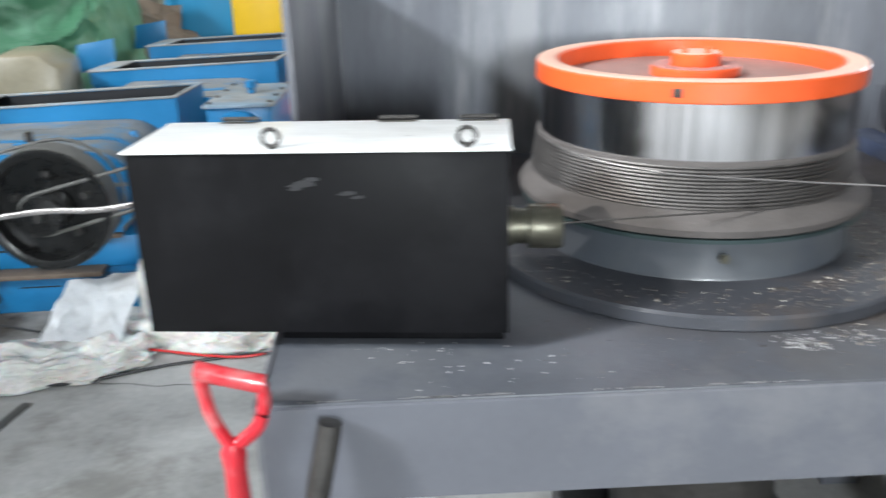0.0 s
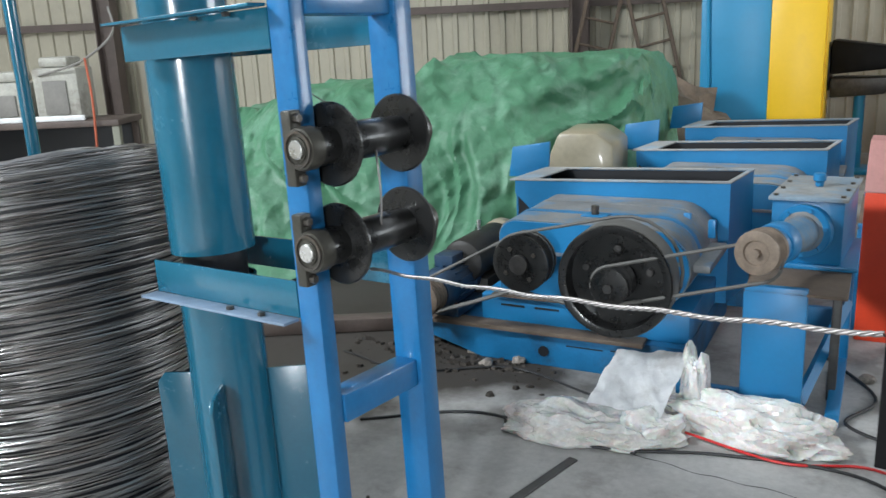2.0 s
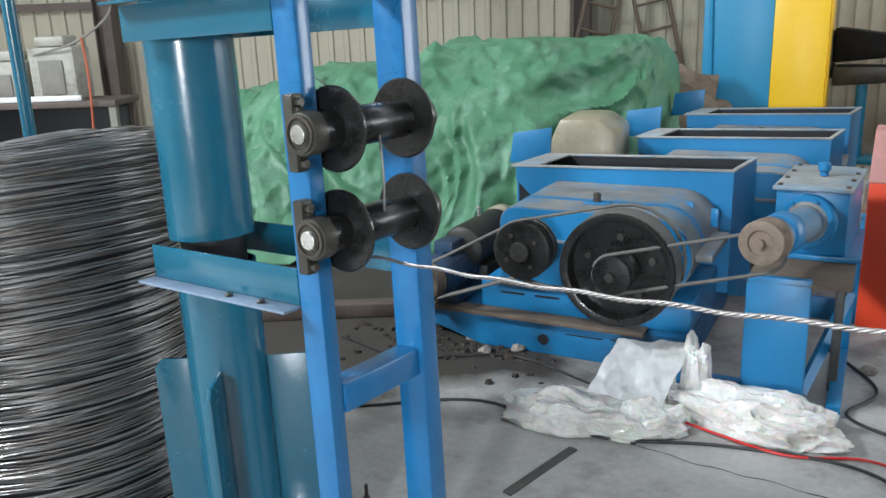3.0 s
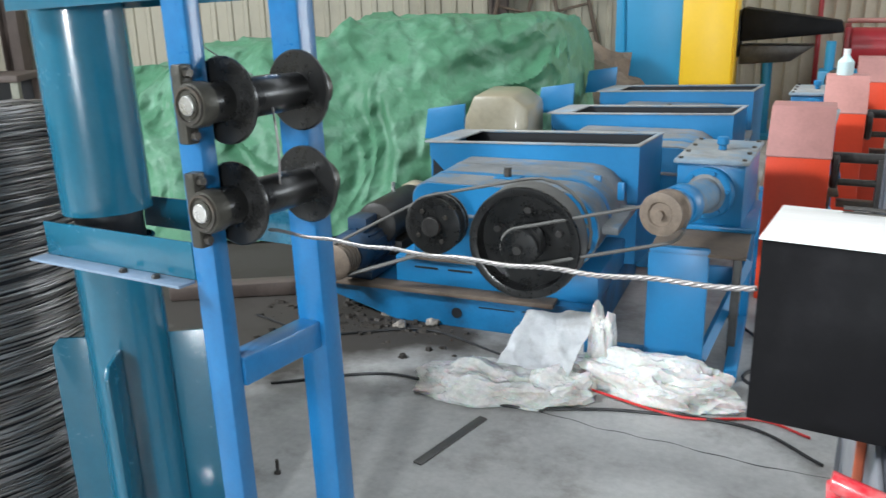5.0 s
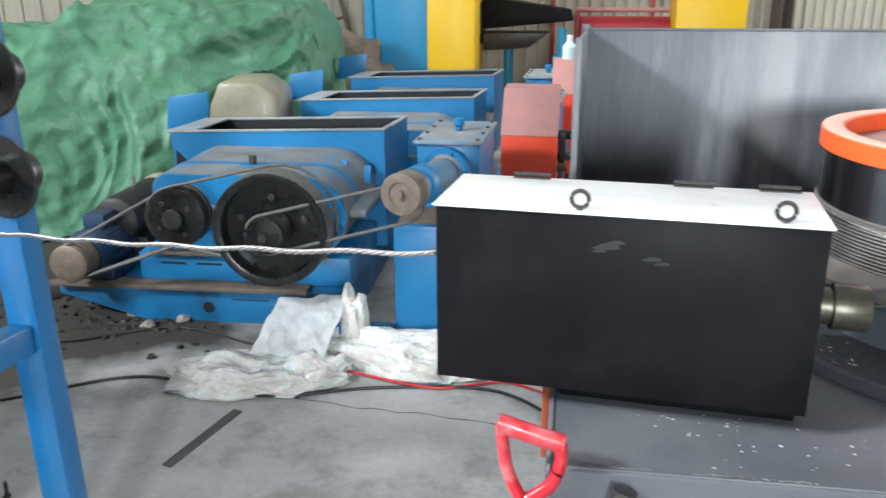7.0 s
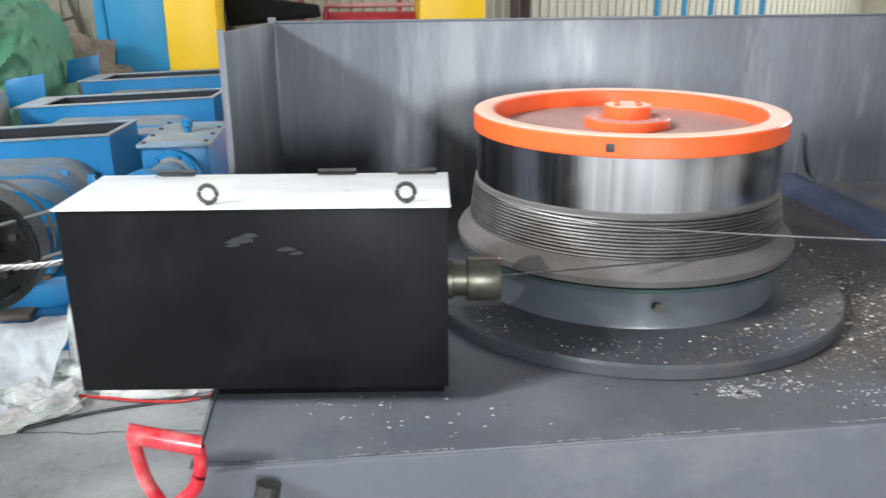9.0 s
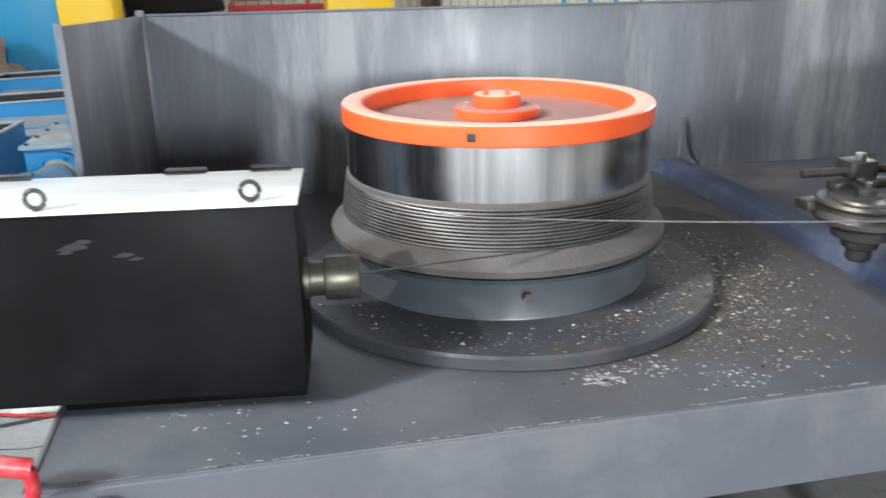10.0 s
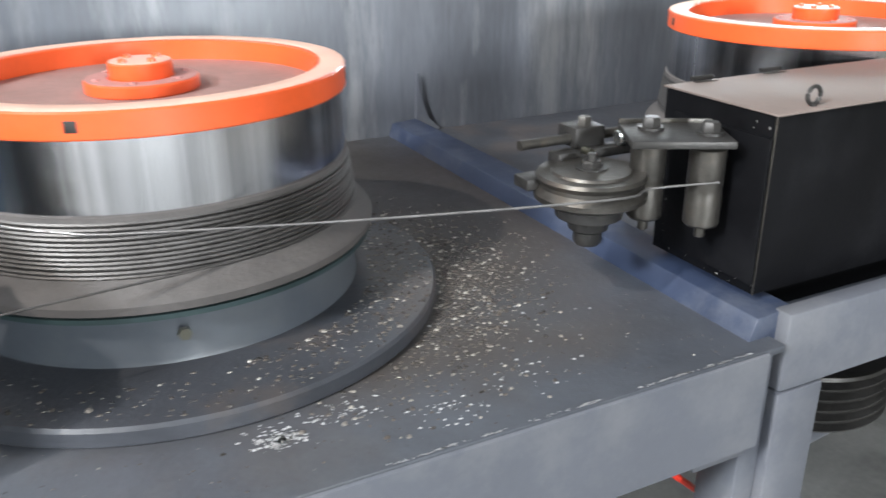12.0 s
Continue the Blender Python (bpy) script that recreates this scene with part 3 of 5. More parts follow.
def chips(name, spots, label, base):
    own_v, own_f = [], []
    for x, y, s, z in spots:
        a, b = rng.uniform(0, 6.28), rng.uniform(0.5, 1.0)
        h = s * rng.uniform(0.25, 0.6)
        k0 = len(own_v)
        m = 5
        for q in range(m):
            w = a + 6.283 * q / m
            r = s * rng.uniform(0.6, 1.0)
            own_v.append((x + r * math.cos(w), y + b * r * math.sin(w), z))
            own_v.append((x + 0.7 * r * math.cos(w), y + 0.7 * b * r * math.sin(w), z + h * rng.uniform(0.7, 1.2)))
        for q in range(m):
            p = (q + 1) % m
            own_f.append((k0 + 2 * q, k0 + 2 * p, k0 + 2 * p + 1, k0 + 2 * q + 1))
        own_f.append(tuple(k0 + 2 * q + 1 for q in range(m)))
    me = bpy.data.meshes.new(name)
    me.from_pydata(own_v, [], own_f)
    me.materials.append(base)
    return tagged(new(name, me), label, "debris", "", "stuff")


def chip_material():
    m = mk_material("loose_scale_chips", (0.3, 0.27, 0.24), 0.5, 0.3, var=0.3, scale=50, fine=200, bump=0.0)
    nt = m.node_tree
    g, r = nt.nodes.new("ShaderNodeNewGeometry"), nt.nodes.new("ShaderNodeValToRGB")
    r.color_ramp.elements[0].color, r.color_ramp.elements[1].color = (0.03, 0.026, 0.023, 1), (0.42, 0.39, 0.35, 1)
    r.color_ramp.elements[1].position = 1.0
    e = r.color_ramp.elements.new(0.8)
    e.color = (0.12, 0.1, 0.085, 1)
    nt.links.new(g.outputs["Random Per Island"], r.inputs[0])
    bs = next(n for n in nt.nodes if n.type == "BSDF_PRINCIPLED")
    nt.links.new(r.outputs[0], bs.inputs["Base Color"])
    return m


M["chips"] = chip_material()
spots = []
for _ in range(4200):
    w = rng.uniform(-2.9, 0.9)
    r = rng.uniform(0.312, 0.414)
    dens = 0.12 + 0.6 * max(0, math.cos(w + 0.35)) ** 2
    if rng.random() < dens:
        spots.append((0.586 + r * math.cos(w), 1.581 + r * math.sin(w), rng.choice((0.0012, 0.002, 0.003, 0.0048)) * rng.uniform(0.6, 1.2), DECK + 0.0268))
for _ in range(4200):
    w = rng.gauss(-0.35, 0.42)
    r = 0.426 + abs(rng.gauss(0, 0.085))
    x, y = 0.586 + r * math.cos(w), 1.581 + r * math.sin(w)
    if x < 1.27 and y > 1.03:
        spots.append((x, y, rng.choice((0.0012, 0.002, 0.003, 0.005)) * rng.uniform(0.6, 1.2), DECK - 0.0003))
for _ in range(260):
    x, y = rng.uniform(0.2, 1.28), rng.uniform(1.02, 1.25)
    spots.append((x, y, rng.choice((0.001, 0.0015, 0.0025)), DECK - 0.0003))
chips("metal_scale", spots, "loose grey and pale metal scale chips on the table", M["chips"])

# worn pale paint along the table edge, powder smears on the plate
def flakes(name, spots, label, material, cat):
    vs, fs = [], []
    for x, y, z, sx, sy in spots:
        k0, m = len(vs), 9
        for q in range(m):
            w = 6.283 * q / m
            r = rng.uniform(0.55, 1.0)
            vs.append((x + sx * r * math.cos(w), y + sy * r * math.sin(w), z))
        fs.append(tuple(range(k0, k0 + m)))
    me = bpy.data.meshes.new(name)
    me.from_pydata(vs, [], fs)
    me.materials.append(material)
    return tagged(new(name, me), label, cat, "", "stuff")


M["powder"] = mk_material("white_powder", (0.55, 0.55, 0.56), 0.8, var=0.3, scale=60, fine=260, bump=0.2)
M["bare_edge"] = mk_material("bare_edge_paint", (0.36, 0.36, 0.37), 0.5, var=0.3, scale=60, bump=0.05)
spots = []
for _ in range(420):
    x = rng.uniform(-0.19, 1.27)
    if noise.noise(Vector((x * 7, 0, 3))) > -0.05:
        spots.append((x, 1.0065 + rng.uniform(0, 0.004), DECK + 0.0007, rng.choice((0.001, 0.002, 0.003, 0.009)) * rng.uniform(0.6, 1.2), rng.uniform(0.0006, 0.0022)))
flakes("edge_wear", spots, "pale worn paint flecks along the table edge", M["bare_edge"], "wear")
spots = []
for cx, cy, n, sp in ((0.62, 1.11, 110, 0.012), (0.615, 1.125, 60, 0.02), (0.70, 1.13, 60, 0.03), (0.83, 1.07, 40, 0.03), (0.0, 1.16, 22, 0.05), (0.2, 1.1, 15, 0.06), (0.95, 1.12, 40, 0.05), (1.0, 1.3, 40, 0.09), (0.08, 1.05, 14, 0.07)):
    for _ in range(n):
        x, y = rng.gauss(cx, sp), rng.gauss(cy, sp * 0.6)
        if -0.18 < x < 1.26 and 1.02 < y < 1.5 and (x - 0.586) ** 2 + (y - 1.581) ** 2 > 0.182:
            s = rng.uniform(0.0008, 0.0042)
            spots.append((x, y, DECK + 0.0006, s, s * rng.uniform(0.4, 1)))
flakes("powder_smear", spots, "white powder specks smeared on the table plate", M["powder"], "powder")

# ---- die box ----
def ring_handle(parent, m, R=0.0125):
    pts = [(R * math.cos(6.283 * i / 28), 0, R * math.sin(6.283 * i / 28) + R + 0.004) for i in range(28)]
    h = part("ring_handle", tube(pts, 0.0032, 8, None, True), M["dark_steel"], parent, "dark lifting ring", m)
    part("eye_bolt", rod(0.005, -0.002, 0.006, bev=0.001), M["dark_steel"], h)
    return h


def die_box(at, rz, w, dp, h, lid_mat, label, lid_label, rings, hinges):
    d = thing("die_box", at, label, "die box", "die boxes on the tables", rz)
    part("front_panel", box(0, w, 0, 0.004, 0, h, 0.0012), M["black_paint"], d, "black painted sheet steel front")
    part("side_panel", box(0, 0.004, 0.0042, dp - 0.0042, 0, h, 0.0012), M["black_paint"], d)
    part("side_panel", box(w - 0.004, w, 0.0042, dp - 0.0042, 0, h, 0.0012), M["black_paint"], d)
    part("back_panel", box(0, w, dp - 0.004, dp, 0, h, 0.0012), M["black_paint"], d)
    part("floor_plate", box(0.004, w - 0.004, 0.004, dp - 0.004, 0.002, 0.006), M["black_paint"], d)
    lid = part("lid", box(-0.004, w + 0.004, -0.005, dp + 0.003, h + 0.0005, h + 0.004, 0.0012), lid_mat, d, lid_label)
    for x in rings:
        ring_handle(lid, pose(x, 0.012, h + 0.003))
    for x, l in hinges:
        g = part("hinge", rod(0.0035, x, x + l, "x", (0, dp + 0.002, h + 0.009), 10), M["dark_steel"], lid, "dark butt hinge")
        part("hinge_leaf", box(x, x + l, dp - 0.012, dp - 0.002, h + 0.0042, h + 0.0054, 0.0004), M["mid_steel"], g)
    return d


dbox = die_box((-0.389, 1.181, DECK + 0.036), -5.8, 0.552, 0.195, 0.282, M["lid_metal"], "long black die box with bright metal lid on the table end", "bright bare metal lid", (0.213, 0.493), ((0.085, 0.062), (0.345, 0.062), (0.475, 0.062)))
part("edge_weld", tube([(0.0, 0.0, 0.282), (0.552, 0.0, 0.282)], 0.0018, 6), M["black_paint"], dbox)
holder = part("die_holder", lathe([(0, 0), (0.032, 0), (0.032, 0.008), (0.028, 0.01), (0.028, 0.03), (0.035, 0.032), (0.0355, 0.036), (0.0355, 0.08), (0.033, 0.084), (0.01, 0.085), (0, 0.085)], 40, "x"), M["brass"], dbox, "oily brass die holder", pose(0.552, 0.1, 0.137))

M["scuff"] = mk_material("grey_scuff", (0.014, 0.0145, 0.017), 0.6, var=0.5, scale=60, fine=200, bump=0.1)
for x, z, s in ((0.255, 0.236, 0.012), (0.268, 0.243, 0.008), (0.245, 0.229, 0.006), (0.32, 0.222, 0.008), (0.335, 0.216, 0.006)):
    part("scuff_mark", prism([(x + s * math.cos(q) * (1.6 - 0.5 * math.sin(3 * q)), z + 0.45 * s * math.sin(q + 0.3)) for q in (0, 0.7, 1.4, 2.1, 2.8, 3.5, 4.2, 4.9, 5.6)], -0.0006, 0.0002), M["scuff"], dbox)
part("base_frame", box(0.19, 0.546, 0.05, 0.19, -0.036, 0.0, 0.002), M["black_paint"], dbox, "black base frame under the box")

dbox2 = die_box((1.327, 1.072, DECK + 0.052), 0, 0.5, 0.225, 0.268, M["lid_dusty"], "black die box with dusty brown lid beside a wire sheave", "dusty brown lid", (0.078,), ((0.05, 0.045), (0.2, 0.045)))
part("base_strip", box(0.03, 0.495, 0.03, 0.215, -0.05, 0.0), M["black_paint"], dbox2)
part("edge_trim", box(-0.0014, 0.001, -0.0014, 0.001, 0.0, 0.268, 0.0004), M["mid_steel"], dbox2, "worn bright corner edge")

# chipped paint on the end sheet of the box
vs, fs = [], []
for _ in range(150):
    near = rng.random()
    y = abs(rng.gauss(0.006, 0.012)) if near < 0.45 else rng.uniform(0.01, 0.21)
    z = rng.uniform(0.01, 0.26) if near < 0.45 else abs(rng.gauss(0.03, 0.035)) + 0.004
    if near > 0.85:
        y, z = rng.gauss(0.05, 0.02), rng.gauss(0.17, 0.025)
    s = rng.choice((0.0008, 0.0014, 0.0028)) * rng.uniform(0.6, 1.2)
    if 0.003 < y < 0.22 and 0.004 < z < 0.262:
        k0 = len(vs)
        for q in range(6):
            r = s * rng.uniform(0.5, 1.2)
            vs.append((-0.0006, y + r * math.cos(1.047 * q), z + 1.3 * r * math.sin(1.047 * q)))
        fs.append(tuple(range(k0, k0 + 6)))
me = bpy.data.meshes.new("paint_chip")
me.from_pydata(vs, [], fs)
me.materials.append(mk_material("chipped_paint_spot", (0.3, 0.29, 0.28), 0.5, 0.3, var=0.3, scale=90, bump=0.0))
spot = tagged(new("paint_chip", me), "", "", "", "stuff")
spot.parent = dbox2

# ---- tension sheave beside the second die box ----
sh = thing("tension_sheave", (1.14, 1.231, DECK + 0.04), "worn steel tension sheave on an arm beside a black die box", "wire sheave")
wheel = part("sheave_wheel", lathe([(0, 0.135), (0.056, 0.137), (0.074, 0.145), (0.083, 0.15), (0.084, 0.158), (0.081, 0.162), (0.076, 0.168), (0.076, 0.174), (0.080, 0.178), (0.082, 0.182), (0.079, 0.187), (0.06, 0.187), (0.058, 0.191), (0.05, 0.191), (0.03, 0.192), (0, 0.192)], 72), M["mid_steel"], sh, "grooved grey sheave wheel")
part("nut", hex_bolt(0.016, 0.012, at=(0, 0, 0.192)), M["dark_steel"], wheel)
part("stud", rod(0.008, 0.2, 0.215, bev=0.002), M["dark_steel"], wheel)
part("washer", rod(0.024, 0.1918, 0.1945), M["dark_steel"], wheel)
part("lower_hub", lathe([(0, 0.072), (0.018, 0.074), (0.022, 0.08), (0.022, 0.095), (0.03, 0.1), (0.033, 0.114), (0.05, 0.12), (0.052, 0.136), (0, 0.136)], 32), M["dark_steel"], sh)
arm = part("arm", box(-0.02, 0.2, 0.055, 0.085, 0.185, 0.2, 0.002), M["dark_steel"], sh, "dark oily pivot arm")
part("spring_rod", rod(0.008, -0.07, 0.12, "x", (0.0, 0.088, 0.213), 12), M["mid_steel"], sh)
part("side_strap", box(-0.09, -0.055, 0.03, 0.07, 0.16, 0.178, 0.003), M["dark_steel"], sh)
part("clamp_block", box(0.02, 0.075, 0.07, 0.12, 0.2, 0.232, 0.003), M["dark_steel"], sh)
part("clamp_bolt", hex_bolt(0.011, 0.014, at=(0.045, 0.085, 0.232)), M["mid_steel"], sh)
part("bright_bush", rod(0.012, 0, 0.03, "x", (0.09, 0.06, 0.212), 18, 0.002), M["bright_steel"], sh)
part("amber_nipple", rod(0.006, 0, 0.018, "y", (0.02, 0.03, 0.205), 12), M["brass"], sh)

br = thing("roller_bracket", (1.262, 1.205, DECK + 0.04), "dark steel bracket carrying two wire guide rollers", "guide rollers")
plate = part("bracket_plate", box(-0.075, 0.07, -0.09, 0.02, 0.235, 0.246, 0.002), M["dark_steel"], br, "", pose(0, 0, 0, 0, 0, -28))
part("edge_bead", box(-0.075, 0.07, 0.02, 0.024, 0.238, 0.252, 0.001), M["mid_steel"], br, "", pose(0, 0, 0, 0, 0, -28))
part("wall_plate", box(0.056, 0.06, -0.135, 0.06, 0.03, 0.25, 0.001), M["black_paint"], br)
for x, y in ((-0.038, 0.002), (0.016, -0.062)):
    roll = part("guide_roller", lathe([(0, 0.11), (0.023, 0.11), (0.026, 0.114), (0.026, 0.16), (0.0245, 0.166), (0.026, 0.172), (0.026, 0.226), (0.02, 0.23), (0, 0.23)], 40), M["mid_steel"], br, "smooth grey guide roller", pose(x, y, 0))
    part("pin", rod(0.008, 0.09, 0.111, bev=0.002), M["mid_steel"], roll)
    head = part("bolt", hex_bolt(0.0135, 0.014, at=(0, 0, 0.25)), M["dark_steel"], br, "", pose(x, y, 0))
    part("washer", rod(0.019, 0.2462, 0.2502), M["dark_steel"], head)

# ---- wires ----
C = Vector((0.581, 1.614))
zt = DECK + 0.158
w0 = -1.75
start = Vector((0.235, 1.225, 1.286))
tang = Vector((C.x + 0.311 * math.cos(-1.42), C.y + 0.313 * math.sin(-1.42), zt))
solo("wire", tube(smooth_line([start, (start + tang) / 2, tang], 6), 0.0016, 6), M["wire"], "thin drawn wire from the die holder to the winding block", "wire")
around = [Vector((C.x + 0.3045 * math.cos(w), C.y + 0.3045 * math.sin(w), DECK + 0.2305 - 0.004 * k)) for k, w in enumerate((-3.0, -2.7, -2.4, -2.1, -1.838))]
sv = Vector((1.121, 1.15, DECK + 0.211))
end = Vector((1.278, 1.115, DECK + 0.222))
line = around + [around[-1].lerp(sv, 0.5) + Vector((0, 0, -0.004)), sv, Vector((1.19, 1.158, DECK + 0.213)), end]
solo("wire", tube(smooth_line(line, 8), 0.0018, 6), M["wire_pale"], "thin bright wire from the winding block round the tension sheave", "wire")

# twisted rope feeding the die box
A0, A1 = Vector((-0.3915, 1.19, 1.352)), Vector((-1.585, 1.64, 1.205))
rope = thing("twisted_wire", A1, "pale grey twisted steel wire running into the die box", "wire")
ax = (A0 - A1)
u = ax.cross(Vector((0, 0, 1))).normalized()
v = u.cross(ax).normalized()
for k in range(3):
    pts = []
    for i in range(321):
        t = i / 320
        w = 2 * math.pi * (24 * t + k / 3)
        sag = -0.012 * 4 * t * (1 - t)
        wob = 0.0022 * math.sin(38 * t)
        pts.append(ax * t + u * (0.0027 * math.cos(w)) + v * (0.0027 * math.sin(w) + wob) + Vector((0, 0, sag)))
    part("strand", tube(pts, 0.0024, 6), M["wire_pale"] if "wire_pale" in M else M["wire"], rope)

# ---- roller stand ----
stand = thing("roller_stand", (-1.638, 1.485, 0), "teal and blue welded steel stand with column and two posts", "roller stand", rz=-8, ry=-2.1, rx=-0.8)
def post_bm(w, d, h):
    own = bmesh.new()
    return box(0, w, 0, d, 0, h, 0.006, own)
part("front_post", post_bm(0.078, 0.05, 2.5), M["frame_blue"], stand, "blue square steel post", pose(-0.055, 0.0, 0))
part("rear_post", post_bm(0.1, 0.07, 2.5), M["frame_blue"], stand, "blue square steel post", pose(-0.055, 0.352, 0))
part("cross_rail", box(-0.045, 0.03, 0.05, 0.352, 0.8, 0.88, 0.005), M["frame_blue"], stand)
part("cross_rail", box(-0.045, 0.03, 0.05, 0.352, 1.85, 1.92, 0.005), M["frame_blue"], stand)
part("lower_column", lathe([(0, 0), (0.124, 0), (0.124, 1.1), (0.114, 1.102), (0.114, 1.0), (0, 1.0)], 64), M["teal"], stand, "glossy teal lower pipe", pose(-0.64, 0.19, 0))
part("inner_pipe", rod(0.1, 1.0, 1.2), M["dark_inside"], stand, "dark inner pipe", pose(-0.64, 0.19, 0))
part("column", lathe([(0, 1.19), (0.124, 1.19), (0.13, 1.193), (0.13, 2.6), (0, 2.6)], 64), M["teal"], stand, "large glossy teal steel column", pose(-0.64, 0.19, 0))
for w, l in ((-50, 0.17), (40, 0.22), (125, 0.15), (212, 0.13)):
    part("fin", prism([(0.118, 0.0), (0.118, 0.78), (0.09 + l, 0.78), (0.118 + l, 0.75), (0.118 + l, 0.0)], -0.006, 0.006, None, 0.002), M["teal"], stand, "", pose(-0.64, 0.19, 0, 0, 0, w))
part("base_plate", box(-0.94, -0.34, -0.11, 0.49, 0, 0.014, 0.004), M["teal"], stand)
for z in (1.165, 1.845):
    part("bracket_web", box(-0.68, -0.056, 0.0, 0.008, z - 0.07, z + 0.028, 0.002), M["teal"], stand, "teal angle bracket")
    part("bracket_flange", box(-0.69, -0.056, -0.055, 0.0, (z - 0.078) if z < 1.5 else z + 0.03, (z - 0.07) if z < 1.5 else z + 0.038, 0.002), M["teal"] if z > 1.5 else M["mid_blue"] if "mid_blue" in M else M["teal"], stand)
    part("bracket_web", box(-0.7, -0.056, 0.36, 0.368, z - 0.07, z + 0.03, 0.002), M["teal"], stand)
    for x in (-0.3, -0.17):
        part("bolt", hex_bolt(0.011, 0.01, at=(x, -0.03, z - 0.07 if z < 1.5 else z + 0.016)), M["dark_steel"], stand)


def guide_roller(z):
    r = thing("wire_roller", (0, 0, z), "black flanged steel roller in pillow block bearings on a blue stand", "roller", "rollers on the stand")
    r.matrix_basis = stand.matrix_basis @ pose(0, 0, z)
    part("barrel", lathe([(0, 0.02), (0.048, 0.0), (0.048, 0.12), (0.05, 0.125), (0.05, 0.26), (0.048, 0.265), (0.048, 0.37), (0, 0.37)], 40, "y", (0.05, 0, 0)), M["roller_black"], r)
    for y in (0.06, 0.318):
        part("flange", lathe([(0.03, y), (0.101, y + 0.002), (0.105, y + 0.006), (0.105, y + 0.012), (0.101, y + 0.016), (0.06, y + 0.02), (0.03, y + 0.024)], 56, "y", (0.05, 0, 0)), M["roller_black"], r, "black round roller flange")
    part("shaft", rod(0.023, -0.052, 0.42, "y", (0.05, 0, 0), 28, 0.002), M["bright_steel"], r, "bright turned shaft end")
    for y in (-0.045, 0.36):
        b = part("bearing", lathe([(0.0235, y), (0.03, y), (0.031, y + 0.003), (0.036, y + 0.003), (0.05, y + 0.006), (0.053, y + 0.012), (0.053, y + 0.045), (0.0235, y + 0.045)], 40, "y", (0.05, 0, 0)), M["bearing"], r, "cast pillow block bearing")
        part("insert_ring", lathe([(0.037, y + 0.0022), (0.038, y - 0.0015), (0.044, y - 0.0015), (0.045, y + 0.005)], 40, "y", (0.05, 0, 0)), M["mid_steel"], b, "worn bearing insert ring")
        part("foot", box(-0.004, 0.03, y + 0.005, y + 0.043, -0.092, 0.092, 0.006), M["bearing"], b)
        for zz in (-0.072, 0.072):
            part("bolt", hex_bolt(0.012, 0.014, "x", (0.03, y + 0.024, zz)), M["mid_steel"], b)
    return r


guide_roller(1.538)
guide_roller(1.287)

# ---- rod coil ----
crng = random.Random(11)
verts, faces = [], []
for i in range(400):
    z = 0.03 + 1.36 * min(i, 330) / 330
    R = 0.465 + crng.uniform(-0.02, 0.008)
    if i > 330:
        R, z = crng.uniform(0.2, 0.45), 1.37 + crng.uniform(-0.02, 0.03)
    cx, cy = crng.uniform(-0.012, 0.012), crng.uniform(-0.012, 0.012)
    tx, ty, ph = 0.06 + crng.uniform(-0.02, 0.02), -0.02 + crng.uniform(-0.02, 0.02), crng.uniform(0, 6.28)
    seg, sides, r0 = 64, 4, 0.0032
    k0 = len(verts)
    for s in range(seg):
        w = 2 * math.pi * s / seg
        rr = R + 0.004 * math.sin(2 * w + ph) + 0.003 * math.sin(5 * w + 2 * ph)
        zz = max(0.006, z + tx * math.cos(w) + ty * math.sin(w) + 0.004 * math.sin(3 * w + ph))
        for q in range(sides):
            a = 2 * math.pi * q / sides
            verts.append((cx + (rr + r0 * math.cos(a)) * math.cos(w), cy + (rr + r0 * math.cos(a)) * math.sin(w), zz + r0 * math.sin(a)))
    for s in range(seg):
        for q in range(sides):
            a, b = k0 + s * sides, k0 + ((s + 1) % seg) * sides
            faces.append((a + q, a + (q + 1) % sides, b + (q + 1) % sides, b + q))
coil = thing("wire_coil", (-3.06, 1.75, 0), "tall loose coil of dark grey steel wire rod", "wire coil")
me = bpy.data.meshes.new("winding")
me.from_pydata(verts, [], faces)
me.materials.append(mk_material("wire_rod", (0.33, 0.325, 0.325), 0.36, 0.8, var=0.45, scale=3, fine=20, bump=0.0, stretch=(1, 1, 40), stain=(0.2, 0.13, 0.09), stain_amt=0.35))
loops = tagged(new("winding", me), "", "", "", "stuff")
loops.parent = coil
# added black sleeve and cap: the coil's inner shade as a solid
part("core_shadow", lathe([(0.442, 0.0), (0.444, 1.34), (0.05, 1.345)], 64), M["dark_inside"], coil, "black sheet standing in for the shade inside the coil")
pole = solo("pole", rod(0.022, 0, 2.9, bev=0.003), M["teal"], "slim teal steel pole standing inside the coil", "pole", at=(-3.13, 1.8, 0))

# ---- blue drum machines in a row ----
def skewed(bm, k=0.13, y0=0.37, tilt=0.026, x1=0.468):
    """Knocks a welded shape out of square, as old plate work is."""
    for v in bm.verts:
        v.co.z += tilt * (v.co.x - x1)
        v.co.x += k * (v.co.y - y0)
    return bm


